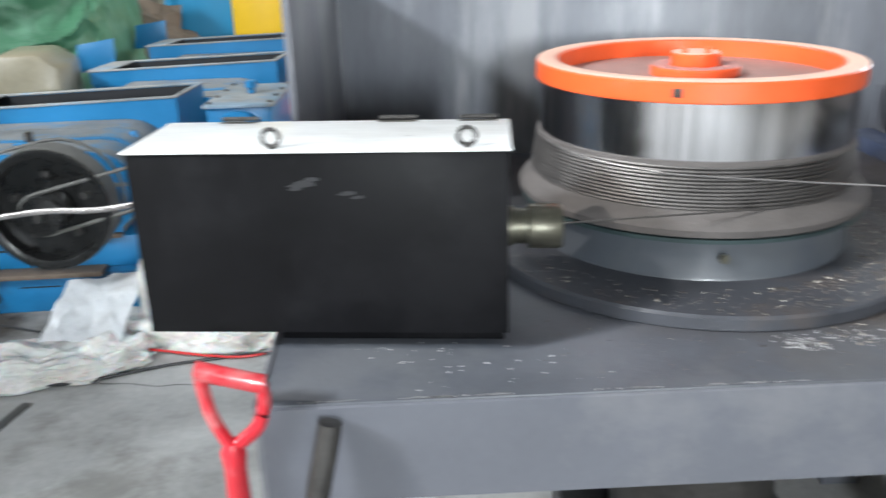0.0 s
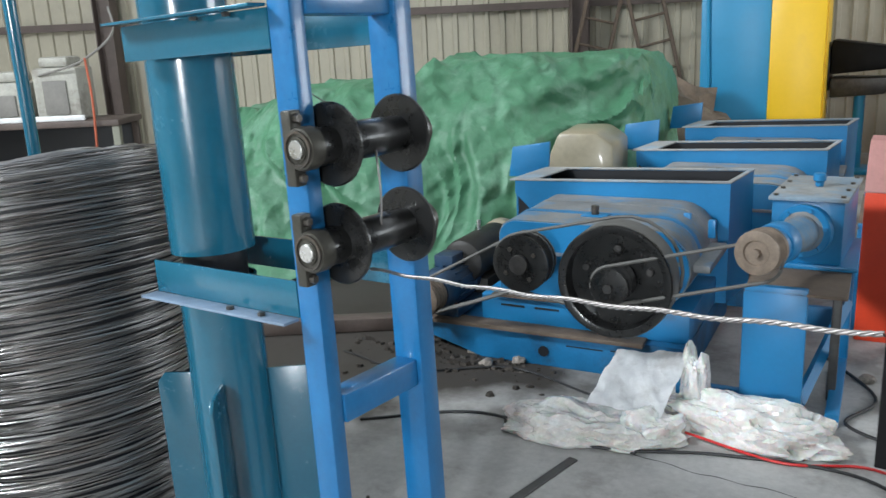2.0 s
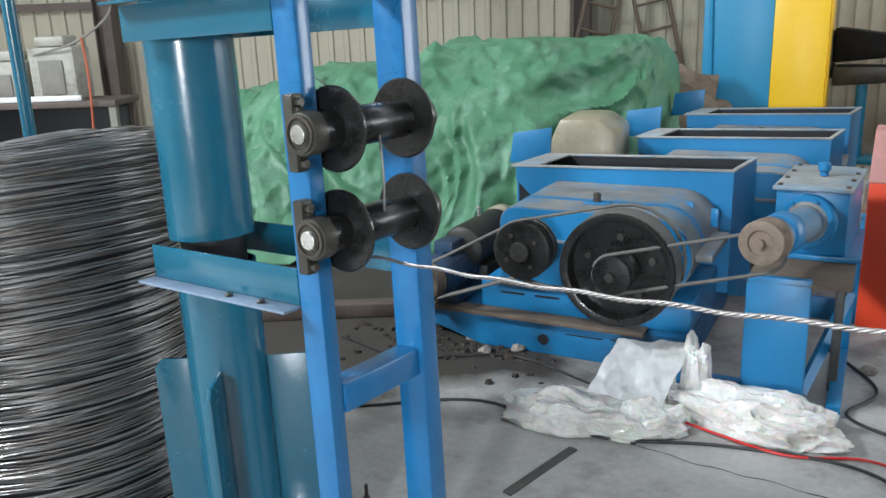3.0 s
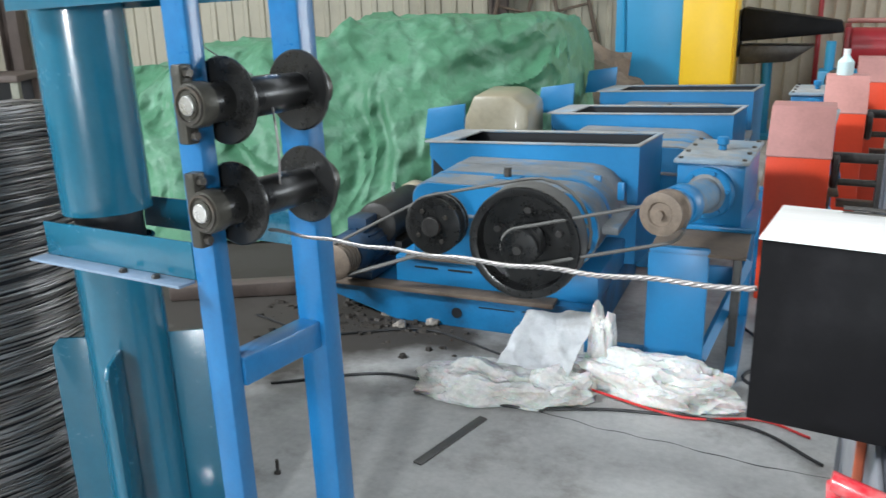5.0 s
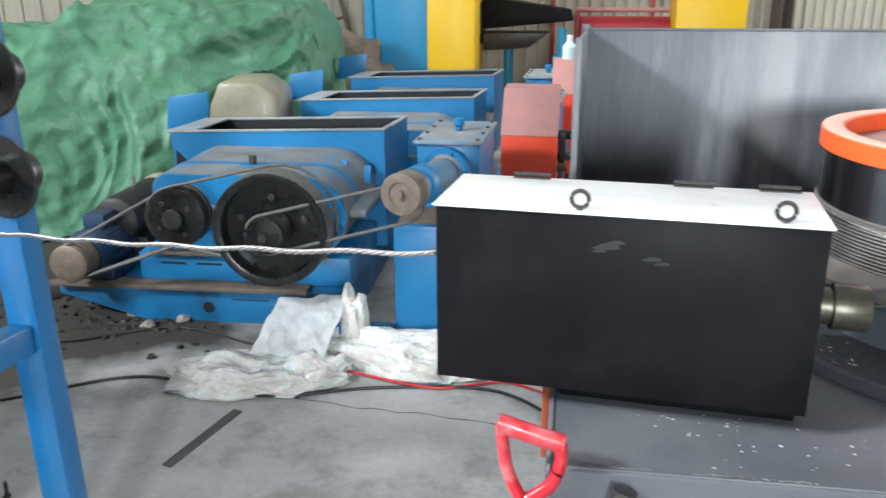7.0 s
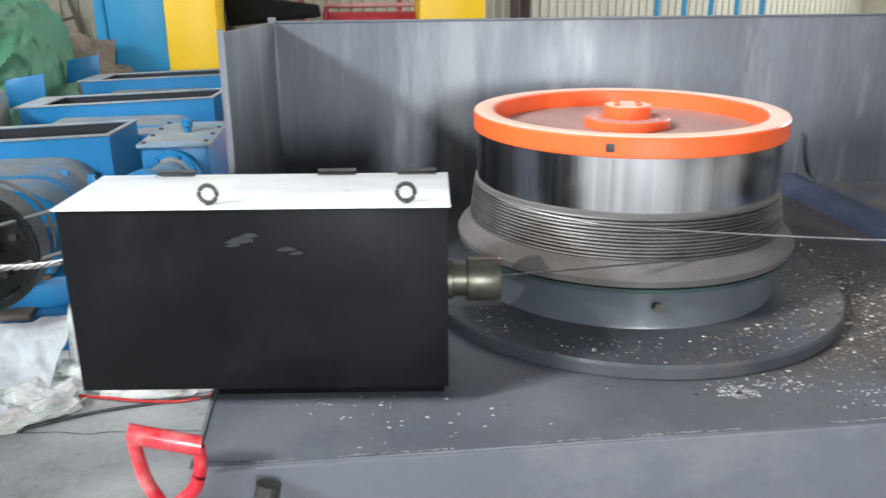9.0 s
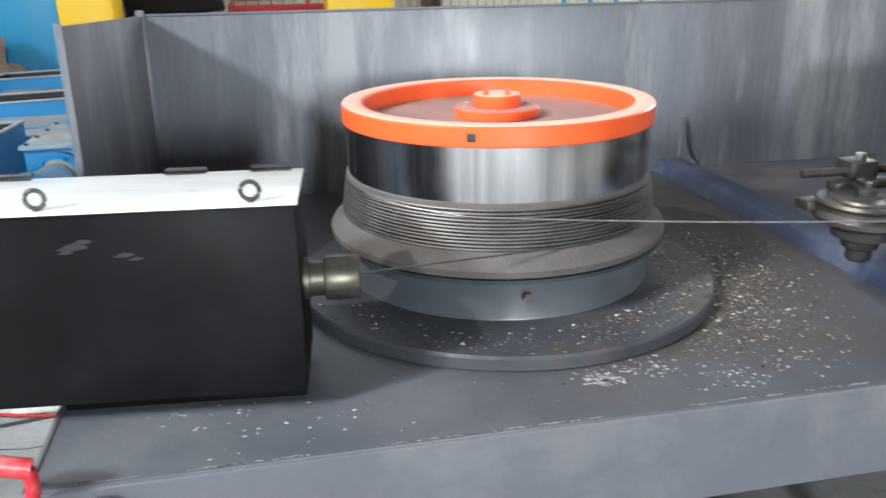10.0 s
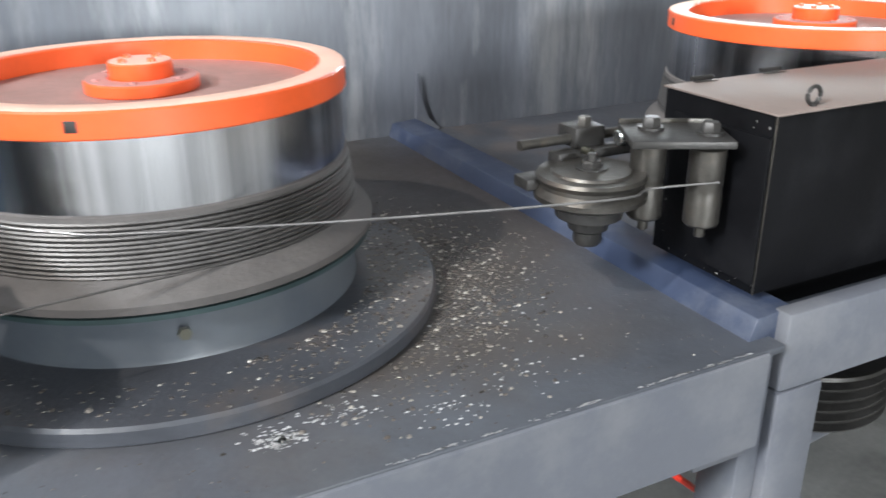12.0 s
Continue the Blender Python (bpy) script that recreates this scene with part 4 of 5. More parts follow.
def front_drive(m):
    """Flywheel, pulleys, motors and belts before the casing."""
    fw = part("flywheel", lathe([(0.225, -0.07), (0.236, -0.075), (0.258, -0.075), (0.263, -0.07), (0.263, 0.07), (0.258, 0.075), (0.232, 0.075), (0.22, 0.05), (0.06, 0.05), (0.06, 0.015), (0.222, 0.01), (0.225, -0.07)], 72, "y"), M["roller_black"], m, "black greasy flywheel", pose(0.175, -0.83, 0.665))
    part("wheel_face", lathe([(0.264, -0.06), (0.2655, -0.055), (0.2655, 0.06), (0.264, 0.065)], 72, "y"), M["belt"], fw, "worn grey flywheel rim")
    part("hub", lathe([(0, -0.15), (0.06, -0.15), (0.085, -0.145), (0.085, -0.135), (0.075, -0.125), (0.085, -0.115), (0.075, -0.1), (0.09, -0.09), (0.09, -0.02), (0.06, 0.06), (0, 0.06)], 40, "y"), M["roller_black"], fw)
    part("hub_nut", hex_bolt(0.022, 0.025, "y", (0, -0.175, 0)), M["dark_steel"], fw)
    for k in range(5):
        a = 2 * math.pi * k / 5 + 0.3
        part("boss", rod(0.018, -0.015, 0.02, "y", (0.155 * math.cos(a), 0, 0.145 * math.sin(a)), 16, 0.003), M["dark_steel"], fw)
    part("axle", rod(0.045, -0.75, -0.376, "y", (0.175, 0, 0.665), 24), M["dark_steel"], m)
    p2 = part("small_pulley", lathe([(0, -0.05), (0.125, -0.05), (0.148, -0.045), (0.148, -0.035), (0.13, -0.02), (0.148, -0.005), (0.13, 0.01), (0.148, 0.025), (0.148, 0.035), (0.13, 0.05), (0.148, 0.065), (0, 0.07)], 48, "y"), M["roller_black"], m, "small black grooved pulley", pose(-0.365, -0.64, 0.648))
    part("hub", rod(0.05, -0.075, -0.05, "y", (0, 0, 0), 24, 0.004), M["dark_steel"], p2)
    for k in range(4):
        a = math.pi * k / 2 + 0.6
        part("boss", rod(0.012, -0.058, -0.05, "y", (0.09 * math.cos(a), 0, 0.09 * math.sin(a)), 12, 0.002), M["mid_steel"], p2)
    part("axle", rod(0.03, -0.6, -0.376, "y", (-0.365, 0, 0.648), 20), M["dark_steel"], m)
    # drive motor at the toe of the plinth
    mo = part("motor", lathe([(0, -0.02), (0.1, -0.02), (0.118, 0.0), (0.122, 0.02), (0.122, 0.09), (0.112, 0.1), (0.112, 0.3), (0.122, 0.31), (0.122, 0.36), (0.1, 0.42), (0, 0.42)], 40, "y"), M["motor_blue"], m, "dark blue electric motor", pose(-0.99, -0.45, 0.365))
    for k in range(16):
        a = 2 * math.pi * k / 16
        part("cooling_fin", box(0.108, 0.124, 0.102, 0.298, -0.004, 0.004), M["motor_blue"], mo, "", Matrix.Rotation(a, 4, "Y"))
    gp = [(0, -0.17), (0.06, -0.17), (0.092, -0.165)]
    for k in range(4):
        yy = -0.16 + 0.03 * k
        gp += [(0.1, yy), (0.1, yy + 0.008), (0.08, yy + 0.015), (0.1, yy + 0.022)]
    part("motor_pulley", lathe(gp + [(0.1, -0.036), (0, -0.03)], 40, "y"), M["rust_pulley"], mo, "rusty grooved motor pulley")
    part("motor_foot", box(-0.13, 0.13, 0.03, 0.36, -0.15, -0.1, 0.006), M["motor_blue"], mo)
    part("terminal_box", box(-0.06, 0.06, 0.12, 0.26, 0.1, 0.18, 0.006), M["motor_blue"], mo)
    part("foot_bolt", rod(0.009, -0.15, -0.07, at=(0.1, 0.06, 0)), M["mid_steel"], mo)
    dm = part("rear_motor", lathe([(0, -0.3), (0.1, -0.3), (0.125, -0.285), (0.13, -0.26), (0.13, 0.2), (0.115, 0.24), (0, 0.24)], 40, "y"), M["motor_dark"], m, "greasy black motor lying behind the pulley", pose(-0.95, 0.12, 0.47))
    part("end_bell", lathe([(0, 0.242), (0.12, 0.242), (0.135, 0.26), (0.135, 0.32), (0.1, 0.36), (0, 0.36)], 36, "y"), M["hood"], dm, "tan dusty fan cowl")
    part("oil_cup", rod(0.012, 0.12, 0.19, at=(-0.02, 0.0, 0)), M["bright_steel"], dm)
    part("saddle", box(-0.12, 0.12, -0.2, 0.2, -0.27, -0.12, 0.008), M["motor_dark"], dm)
    # belts
    def belt(ca, ra, cb, rb, y, ya=None):
        ca, cb = Vector(ca), Vector(cb)
        d = cb - ca
        a0 = math.atan2(d.y, d.x)
        off = math.acos(max(-1, min(1, (ra - rb) / d.length)))
        pts = []
        for k in range(13):
            a = a0 + off + (2 * math.pi - 2 * off) * k / 12
            pts.append((ca.x + ra * math.cos(a), y, ca.y + ra * math.sin(a)))
        for k in range(13):
            a = a0 - off + 2 * off * k / 12
            pts.append((cb.x + rb * math.cos(a), y if ya is None else ya, cb.y + rb * math.sin(a)))
        return tube(pts, 0.0085, 6, None, True)
    part("drive_belt", belt((0.175, 0.665), 0.09, (0.777, 0.79), 0.09, -0.945, -0.81), M["belt"], m, "worn grey drive belt")
    for y in (-0.595, -0.565):
        part("drive_belt", belt((-0.99, 0.365), 0.09, (-0.365, 0.648), 0.14, y), M["belt"], m)
    part("drive_belt", belt((-0.365, 0.648), 0.15, (0.175, 0.665), 0.255, -0.66), M["belt"], m, "slack grey belt over the flywheel")


def blue_machine(drive=True):
    m = thing("blue_machine", (-1.72, 4.3, 0), "blue steel wire processing machine with open trough and belt wheels", "machine", "blue machines in a row", rz=2.0)
    part("plinth", prism([(-1.18, 0.19), (-1.18, 0.13), (-0.98, 0.075), (-0.72, 0.0), (0.41, 0.0), (0.41, 0.2)], -0.42, 0.8, None, 0.006), M["plinth_blue"], m, "blue steel plinth with a tapered toe")
    part("plinth_ledge", box(-1.18, 0.2, -0.47, -0.36, 0.19, 0.215, 0.004), M["ledge_dirt"], m, "dirt covered brown ledge")
    part("plinth_hole", rod(0.03, -0.425, -0.4, "y", (-0.35, 0, 0.085), 16), M["dark_inside"], m)
    for x, z, l in ((-0.22, 0.13, 0.2), (0.02, 0.135, 0.17), (0.2, 0.105, 0.14)):
        part("seam", box(x, x + l, -0.4235, -0.4195, z, z + 0.006), M["dark_inside"], m, "thin dark slot in the plinth")
    part("bed", box(-0.74, 0.41, -0.36, 0.36, 0.2, 0.36, 0.01), M["machine_blue"], m)
    for x in (-0.62, -0.42, -0.2):
        part("slot", box(x, x + 0.14, -0.364, -0.358, 0.3, 0.311), M["dark_inside"], m)
    part("bed_ledge", box(-0.66, 0.3, -0.4, -0.36, 0.36, 0.378, 0.004), M["ledge_dirt"], m)
    # rounded gear casing
    prof = []
    for cx, cz, r, a0, a1 in ((0.2, 0.585, 0.21, -60, 90), (-0.525, 0.7, 0.095, 90, 180)):
        for k in range(9):
            a = radians(a0 + (a1 - a0) * k / 8)
            prof.append((cx + r * math.cos(a), cz + r * math.sin(a)))
    prof += [(-0.62, 0.378), (0.305, 0.378)]
    part("gear_casing", prism(prof, -0.36, 0.365, None, 0.0), M["machine_dust"], m, "dusty rounded gear casing")
    part("casing_front", prism([(x * 0.985, 0.6 + (z - 0.6) * 0.97) for x, z in prof], -0.376, -0.36), M["machine_blue"], m, "blue front face of the casing")
    part("casing_rib", prism([(x * 1.006, 0.6 + (z - 0.6) * 1.012) for x, z in prof], -0.13, -0.08), M["machine_blue"], m)
    part("casing_rib", prism([(x * 1.004, 0.6 + (z - 0.6) * 1.01) for x, z in prof], 0.16, 0.2), M["machine_dust"], m)
    part("casing_split", box(-0.6, 0.36, -0.382, -0.376, 0.615, 0.635, 0.002), M["machine_dust"], m, "pale dusty split line")
    part("casing_ear", box(0.39, 0.49, -0.3, 0.2, 0.565, 0.605, 0.008), M["machine_dust"], m)
    for x in (0.43, 0.3):
        part("lifting_lug", box(x - 0.02, x + 0.02, 0.05, 0.075, 0.66, 0.76, 0.006), M["machine_blue"], m, "", pose(0, 0, 0.0 if x > 0.4 else 0.03))
    for x in (-0.16, -0.08):
        part("casing_ridge", prism([(x - 0.035, 0.42), (x + 0.035, 0.42), (x + 0.006, 0.6), (x - 0.006, 0.6)], -0.42, -0.376, None, 0.003), M["machine_blue"], m)
    lug = part("filler_cap", rod(0.021, 0.795, 0.85, at=(-0.145, -0.15, 0), bev=0.003), M["mid_steel"], m)
    part("cap_plate", box(-0.21, -0.07, -0.2, -0.11, 0.795, 0.803, 0.003), M["machine_blue"], lug)
    # trough
    x0, x1, y0, y1, z0, z1 = -0.827, 0.468, 0.37, 0.83, 0.2, 0.9
    t = 0.012
    part("trough_front", skewed(prism([(x0, z1), (x1, z1), (x1, z0), (x0 + 0.24, z0), (x0 + 0.24, 0.58), (x0, 0.82)], y0, y0 + t)), M["machine_blue"], m, "blue trough side")
    part("trough_back", skewed(box(x0, x1, y1 - t, y1, z0, z1)), M["machine_blue"], m)
    part("trough_end", skewed(box(x1 - t, x1, y0 + t, y1 - t, z0, z1)), M["machine_blue"], m)
    part("trough_end", skewed(box(x0, x0 + t, y0 + t, y1 - t, 0.58, z1)), M["machine_blue"], m)
    # black panels added inside the trough to paint its deep shade
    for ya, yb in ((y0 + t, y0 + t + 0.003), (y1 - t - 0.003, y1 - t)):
        part("trough_shade_lining", skewed(box(x0 + t + 0.004, x1 - t - 0.004, ya, yb, 0.7, z1 - 0.004)), M["dark_inside"], m)
    part("trough_shade_lining", skewed(box(x1 - t - 0.003, x1 - t, y0 + t + 0.004, y1 - t - 0.004, 0.7, z1 - 0.004)), M["dark_inside"], m)
    part("trough_shade_lining", skewed(box(x0 + t, x1 - t, y0 + t, y1 - t, 0.58, 0.7)), M["dark_inside"], m, "near-black lining standing in for the shade inside the trough")
    for a, b, c, d in ((x0 - 0.03, x1 + 0.008, y0 - 0.008, y0 + 0.022), (x0 - 0.03, x1 + 0.008, y1 - 0.022, y1 + 0.01), (x1 - 0.022, x1 + 0.008, y0 + 0.022, y1 - 0.022), (x0 - 0.03, x0 + 0.14, y0 + 0.022, y1 - 0.022)):
        part("trough_rim", skewed(box(a, b, c, d, z1, z1 + 0.012, 0.003)), M["rim_dust"], m, "dust covered trough rim")
    part("flap", prism([(-1.07, 0.8), (-1.04, 1.005), (-0.77, 1.045), (-0.785, 0.82)], 0.84, 0.87, None, 0.006), M["machine_blue"], m, "upright blue end flap")
    if drive:
        front_drive(m)
    # gearbox on its own bracket
    g = part("gearbox", skewed(box(0.757, 1.07, -0.28, 0.28, 0.655, 0.955, 0.008), 0.07, -0.28, 0), M["machine_blue"], m, "blue gearbox with dusty lid")
    part("gearbox_lid", skewed(box(0.742, 1.085, -0.3, 0.3, 0.955, 0.974, 0.004), 0.07, -0.28, 0), M["rim_dust"], g, "dusty bolted lid")
    part("breather", rod(0.02, 0.974, 1.0, at=(0.94, 0.0, 0), bev=0.004), M["machine_blue"], g)
    part("breather_cap", rod(0.03, 1.0, 1.04, at=(0.94, 0.0, 0), bev=0.006), M["machine_blue"], g)
    for y in (-0.27, -0.09, 0.09, 0.27):
        for x in (0.77, 1.06):
            part("bolt", hex_bolt(0.011, 0.01, at=(x + 0.07 * (y + 0.28), y, 0.974)), M["mid_steel"], g)
    part("gearbox_foot", box(0.74, 1.14, -0.3, 0.3, 0.63, 0.655, 0.004), M["machine_blue"], g)
    q = Matrix.Translation((0.905, -0.29, 0.815)) @ Matrix.Rotation(radians(-13.5), 4, "Z") @ Matrix.Rotation(radians(-2.6), 4, "X")
    part("boss_ring", rod(0.125, -0.03, 0.03, "y", (0, 0, 0), 40, 0.006), M["machine_blue"], g, "round bolted boss plate", q)
    for k in range(6):
        a = math.pi * k / 3 + 0.2
        part("bolt", hex_bolt(0.01, 0.012, "y", (0.105 * math.cos(a), -0.042, 0.105 * math.sin(a))), M["machine_blue"], g, "", q)
    part("quill", lathe([(0.095, -0.03), (0.08, -0.04), (0.078, -0.3), (0.07, -0.31), (0, -0.31)], 40, "y"), M["machine_dust"], g, "dusty shaft quill", q)
    part("quill_collar", lathe([(0.05, -0.3), (0.09, -0.3), (0.094, -0.31), (0.094, -0.39), (0.088, -0.4), (0.05, -0.4)], 40, "y"), M["machine_blue"], g, "blue collar on the quill", q)
    part("collar_ring", lathe([(0.05, -0.41), (0.082, -0.41), (0.082, -0.45), (0.05, -0.45)], 40, "y"), M["machine_blue"], g, "", q)
    if drive:
        part("pulley", lathe([(0, -0.605), (0.018, -0.605), (0.02, -0.585), (0.05, -0.585), (0.055, -0.592), (0.08, -0.592), (0.094, -0.588), (0.096, -0.58), (0.082, -0.56), (0.096, -0.54), (0.082, -0.52), (0.096, -0.5), (0.094, -0.47), (0, -0.46)], 48, "y"), M["rust_pulley"], g, "rusty round belt pulley", q)
    part("bracket_front", box(0.70, 0.965, -0.68, -0.64, 0.0, 0.645, 0.006), M["machine_blue"], m, "blue steel bracket leg")
    part("bracket_top", box(0.70, 1.12, -0.68, 0.3, 0.612, 0.63, 0.004), M["ledge_dirt"], m, "dirty bracket top plate")
    part("bracket_side", box(1.08, 1.12, 0.1, 0.3, 0.0, 0.612, 0.005), M["machine_blue"], m)
    part("bracket_post", box(1.05, 1.09, -0.34, -0.28, 0.0, 0.612, 0.005), M["bar_steel"], m, "bare steel angle post")
    part("bracket_stay", tube([(0.95, -0.62, 0.09), (1.1, 0.1, 0.36)], 0.03, 4), M["machine_blue"], m)
    part("bracket_foot", box(0.41, 0.70, -0.66, -0.62, 0.0, 0.13, 0.005), M["machine_blue"], m)
    part("bracket_foot", box(1.06, 1.12, -0.62, 0.3, 0.0, 0.06, 0.005), M["machine_blue"], m)
    return m


M["plinth_blue"] = mk_material("plinth_blue_paint", (0.008, 0.15, 0.34), 0.48, var=0.22, scale=3, fine=40, bump=0.05, stain=(0.03, 0.05, 0.07), stain_amt=0.6)
M["ledge_dirt"] = mk_material("ledge_dirt", (0.12, 0.09, 0.068), 0.8, var=0.35, scale=9, fine=70, bump=0.2)
M["motor_dark"] = mk_material("greasy_black_motor", (0.02, 0.018, 0.016), 0.5, 0.2, var=0.4, scale=8, bump=0.1)
M["rim_dust"] = mk_material("dust_grey_paint", (0.26, 0.265, 0.26), 0.7, var=0.35, scale=6, bump=0.05, stain=(0.1, 0.3, 0.5), stain_amt=0.35)
M["grimy_blue"] = mk_material("grimy_blue_paint", (0.006, 0.085, 0.22), 0.5, var=0.35, scale=3, fine=40, bump=0.06, stain=(0.025, 0.03, 0.035), stain_amt=0.8)
M["motor_blue"] = mk_material("dark_motor_paint", (0.012, 0.04, 0.085), 0.45, var=0.3, scale=6, bump=0.06, stain=(0.04, 0.035, 0.03), stain_amt=0.6)
bm1 = blue_machine()
T0 = bm1.matrix_basis.copy()
bm2 = blue_machine(False)
bm2.matrix_basis = Matrix.Translation((0.363, 1.36, 0)) @ T0
copy_thing(bm2, Matrix.Translation((0.375, 2.77, 0)) @ T0)

# ---- covered motor, tarpaulin heap ----
hood = prism([(-0.25, 0.0), (-0.25, 0.86), (-0.17, 1.05), (0.1, 1.05), (0.23, 0.96), (0.24, 0.0)], -0.3, 0.3, None, 0.03)
solo("covered_motor", hood, M["hood"], "upright machine hood wrapped in tan plastic film", "machine cover", at=(-2.5, 5.85, 0), rz=8)


def tarp_sheet():
    """A stiff sheet thrown over a heap: broad shoulders, long slanting folds, small creases."""
    own = bmesh.new()
    nx, ny = 230, 170
    grid = []
    for j in range(ny + 1):
        row = []
        for i in range(nx + 1):
            s, t = i / nx, j / ny
            x = -5.9 + 3.5 * s
            y = 4.35 + 1.9 * s * s + 2.6 * t
            up = min(1.0, max(0.0, t / 0.55))
            top = 1.18 + 0.2 * min(1.0, max(0.0, (s - 0.1) / 0.1)) + 0.16 * min(1.0, max(0.0, (s - 0.46) / 0.06)) + 0.04 * noise.noise(Vector((s * 9, 0.3, 4)))
            rise = (up * up * (3 - 2 * up)) ** 0.7
            rise += 0.1 * math.sin(math.pi * min(1.0, up * 1.0)) * noise.noise(Vector((x * 1.3, 2.0, up * 2.0)))
            h = top * rise
            h *= 1 - 0.75 * max(0.0, (s - 0.95) / 0.05) ** 2
            if t > 0.72:
                h *= 1 - 0.5 * ((t - 0.72) / 0.28) ** 2
            drop = 1.0 - up
            # slanting folds fan out from the shoulders
            slant = x * 1.0 + (h - 0.7) * (0.9 * math.sin(x * 1.1 + 0.6)) + 0.25 * noise.noise(Vector((x * 1.2, h * 1.6, 3.0)))
            f1 = abs(noise.noise(Vector((slant * 2.3, h * 0.5 + y * 0.3, 1.7))))
            f2 = abs(noise.noise(Vector((slant * 5.5, h * 1.3, 8.1))))
            f3 = noise.noise(Vector((x * 9 + h * 4, h * 8 - x * 3, y * 5)))
            f4 = abs(noise.noise(Vector((x * 3 + y * 4, y * 3.0, 6.3))))
            out = 0.30 * (0.28 - f1) + 0.10 * (0.25 - f2) + 0.018 * f3
            side = min(1.0, 3 * up) * (1.0 if t < 0.5 else max(0.25, 1 - (t - 0.5) / 0.1))
            z = h + (1 - side * drop) * 0.10 * (0.25 - f4) + 0.012 * f3
            z += 0.05 * noise.noise(Vector((x * 1.4, y * 1.4, 0.2)))
            row.append(own.verts.new((x + 0.25 * out * side + 0.03 * f3, y + 0.3 * (1 - s) * (t - 0.4) - out * side * 1.3, max(z, 0.012 + 0.01 * (i % 2)))))
        grid.append(row)
    for j in range(ny):
        for i in range(nx):
            own.faces.new((grid[j][i], grid[j][i + 1], grid[j + 1][i + 1], grid[j + 1][i]))
    return own


solo("tarpaulin", tarp_sheet(), M["tarp"], "crumpled green tarpaulin draped over a heap of machinery", "tarpaulin")

# ---- tall cabinet line and far machines ----
cab = thing("tall_cabinet", (-1.755, 9.0, 0), "tall blue and yellow machine cabinet", "cabinet", rz=4)
part("blue_side", box(-0.67, 0.0, 0.0, 1.0, 0, 2.9, 0.01), M["cab_blue"], cab, "teal blue cabinet panel")
part("yellow_side", box(0.002, 0.505, -0.02, 2.2, 0, 2.15, 0.01), M["yellow"], cab, "bright yellow cabinet panel")
part("side_door", box(0.505, 0.517, 0.05, 0.95, 0.5, 2.0, 0.004), M["yellow"], cab)
part("conduit", tube([(-0.57, -0.02, 0.8), (-0.59, -0.02, 1.5), (-0.62, -0.02, 2.6)], 0.018, 8), M["cab_blue"], cab)
part("plinth", box(-0.7, 0.6, -0.1, 1.1, 0.0, 0.1, 0.01), M["rust_steel"], cab)

capstan = thing("black_hood_machine", (-0.81, 10.6, 0), "dark machine with long tapered black hood on a stand", "machine")
part("hood", prism([(-0.5, 1.12), (-0.5, 1.5), (0.55, 1.34), (0.58, 1.22)], -0.25, 0.25, None, 0.02), M["black_paint"], capstan, "tapered black hood")
part("lower_hood", prism([(-0.5, 0.86), (-0.5, 1.08), (0.3, 1.08), (0.05, 0.9)], -0.22, 0.22, None, 0.02), M["dark_steel"], capstan)
part("end_disc", rod(0.27, -0.56, -0.51, "x", (0, 0, 1.2), 40, 0.01), M["dark_steel"], capstan)
part("disc_face", rod(0.2, -0.575, -0.561, "x", (0, 0, 1.2), 40, 0.004), M["mid_steel"], capstan)
part("stand_post", rod(0.06, 0, 0.88, at=(-0.2, 0, 0)), M["cab_blue"], capstan)
part("stand_foot", box(-0.5, 0.1, -0.25, 0.25, 0, 0.05, 0.01), M["cab_blue"], capstan)


def red_guard(at, w, h1, h2, dp, label):
    g = thing("belt_guard", at, label, "guard cover", "red guard covers")
    part("lower_panel", box(0, w, 0.0, dp, 0.0, h1, 0.006), M["red_paint"], g, "bright orange-red panel")
    part("hood", prism([(0.0, h1 + 0.002), (0.0, h1 + 0.006), (dp * 0.5, h2), (dp, h2), (dp, h1 + 0.002)], -w - 0.004, 0.004, None, 0.005), M["red_dust"], g, "dusty pink sloping hood", pose(0, 0, 0, 0, 0, 90) @ pose(0, 0, 0))
    part("shaft", rod(0.03, w, w + 0.3, "x", (0, 0.2, h1 - 0.02), 16), M["dark_steel"], g)
    part("shaft", rod(0.02, w, w + 0.26, "x", (0, 0.2, h1 - 0.16), 16), M["mid_steel"], g)
    part("coupling", rod(0.1, w + 0.006, w + 0.05, "x", (0, 0.2, h1 - 0.1), 24, 0.01), M["dark_steel"], g)
    part("rail", box(w + 0.05, w + 0.3, 0.17, 0.23, h1 - 0.3, h1 - 0.26, 0.004), M["mid_steel"], g)
    part("support", box(w + 0.24, w + 0.3, 0.15, 0.25, 0, h1 - 0.02, 0.004), M["dark_steel"], g)
    return g


red_guard((-0.605, 4.9, 0), 0.33, 0.845, 1.10, 0.44, "orange-red sheet metal belt guard with dusty pink hood")
red_guard((-0.345, 6.2, 0), 0.265, 0.915, 1.145, 0.4, "second orange-red belt guard further down the row")
red_guard((-0.12, 7.6, 0), 0.25, 0.98, 1.16, 0.4, "far orange-red belt guard at the end of the row")
bot = thing("spray_bottle", (-0.235, 6.48, 1.145), "small pale plastic bottle standing on a red guard", "bottle")
part("bottle_body", lathe([(0, 0), (0.05, 0), (0.054, 0.01), (0.054, 0.09), (0.024, 0.125), (0.02, 0.14), (0, 0.14)], 24), mk_material("pale_bottle", (0.6, 0.78, 0.8), 0.25, var=0.05, bump=0), bot)
part("cap", rod(0.022, 0.14, 0.175), M["white_sack"], bot)
mach = thing("red_machine", (0.2, 11.2, 0), "crimson machine with rollers beyond the guards", "machine")
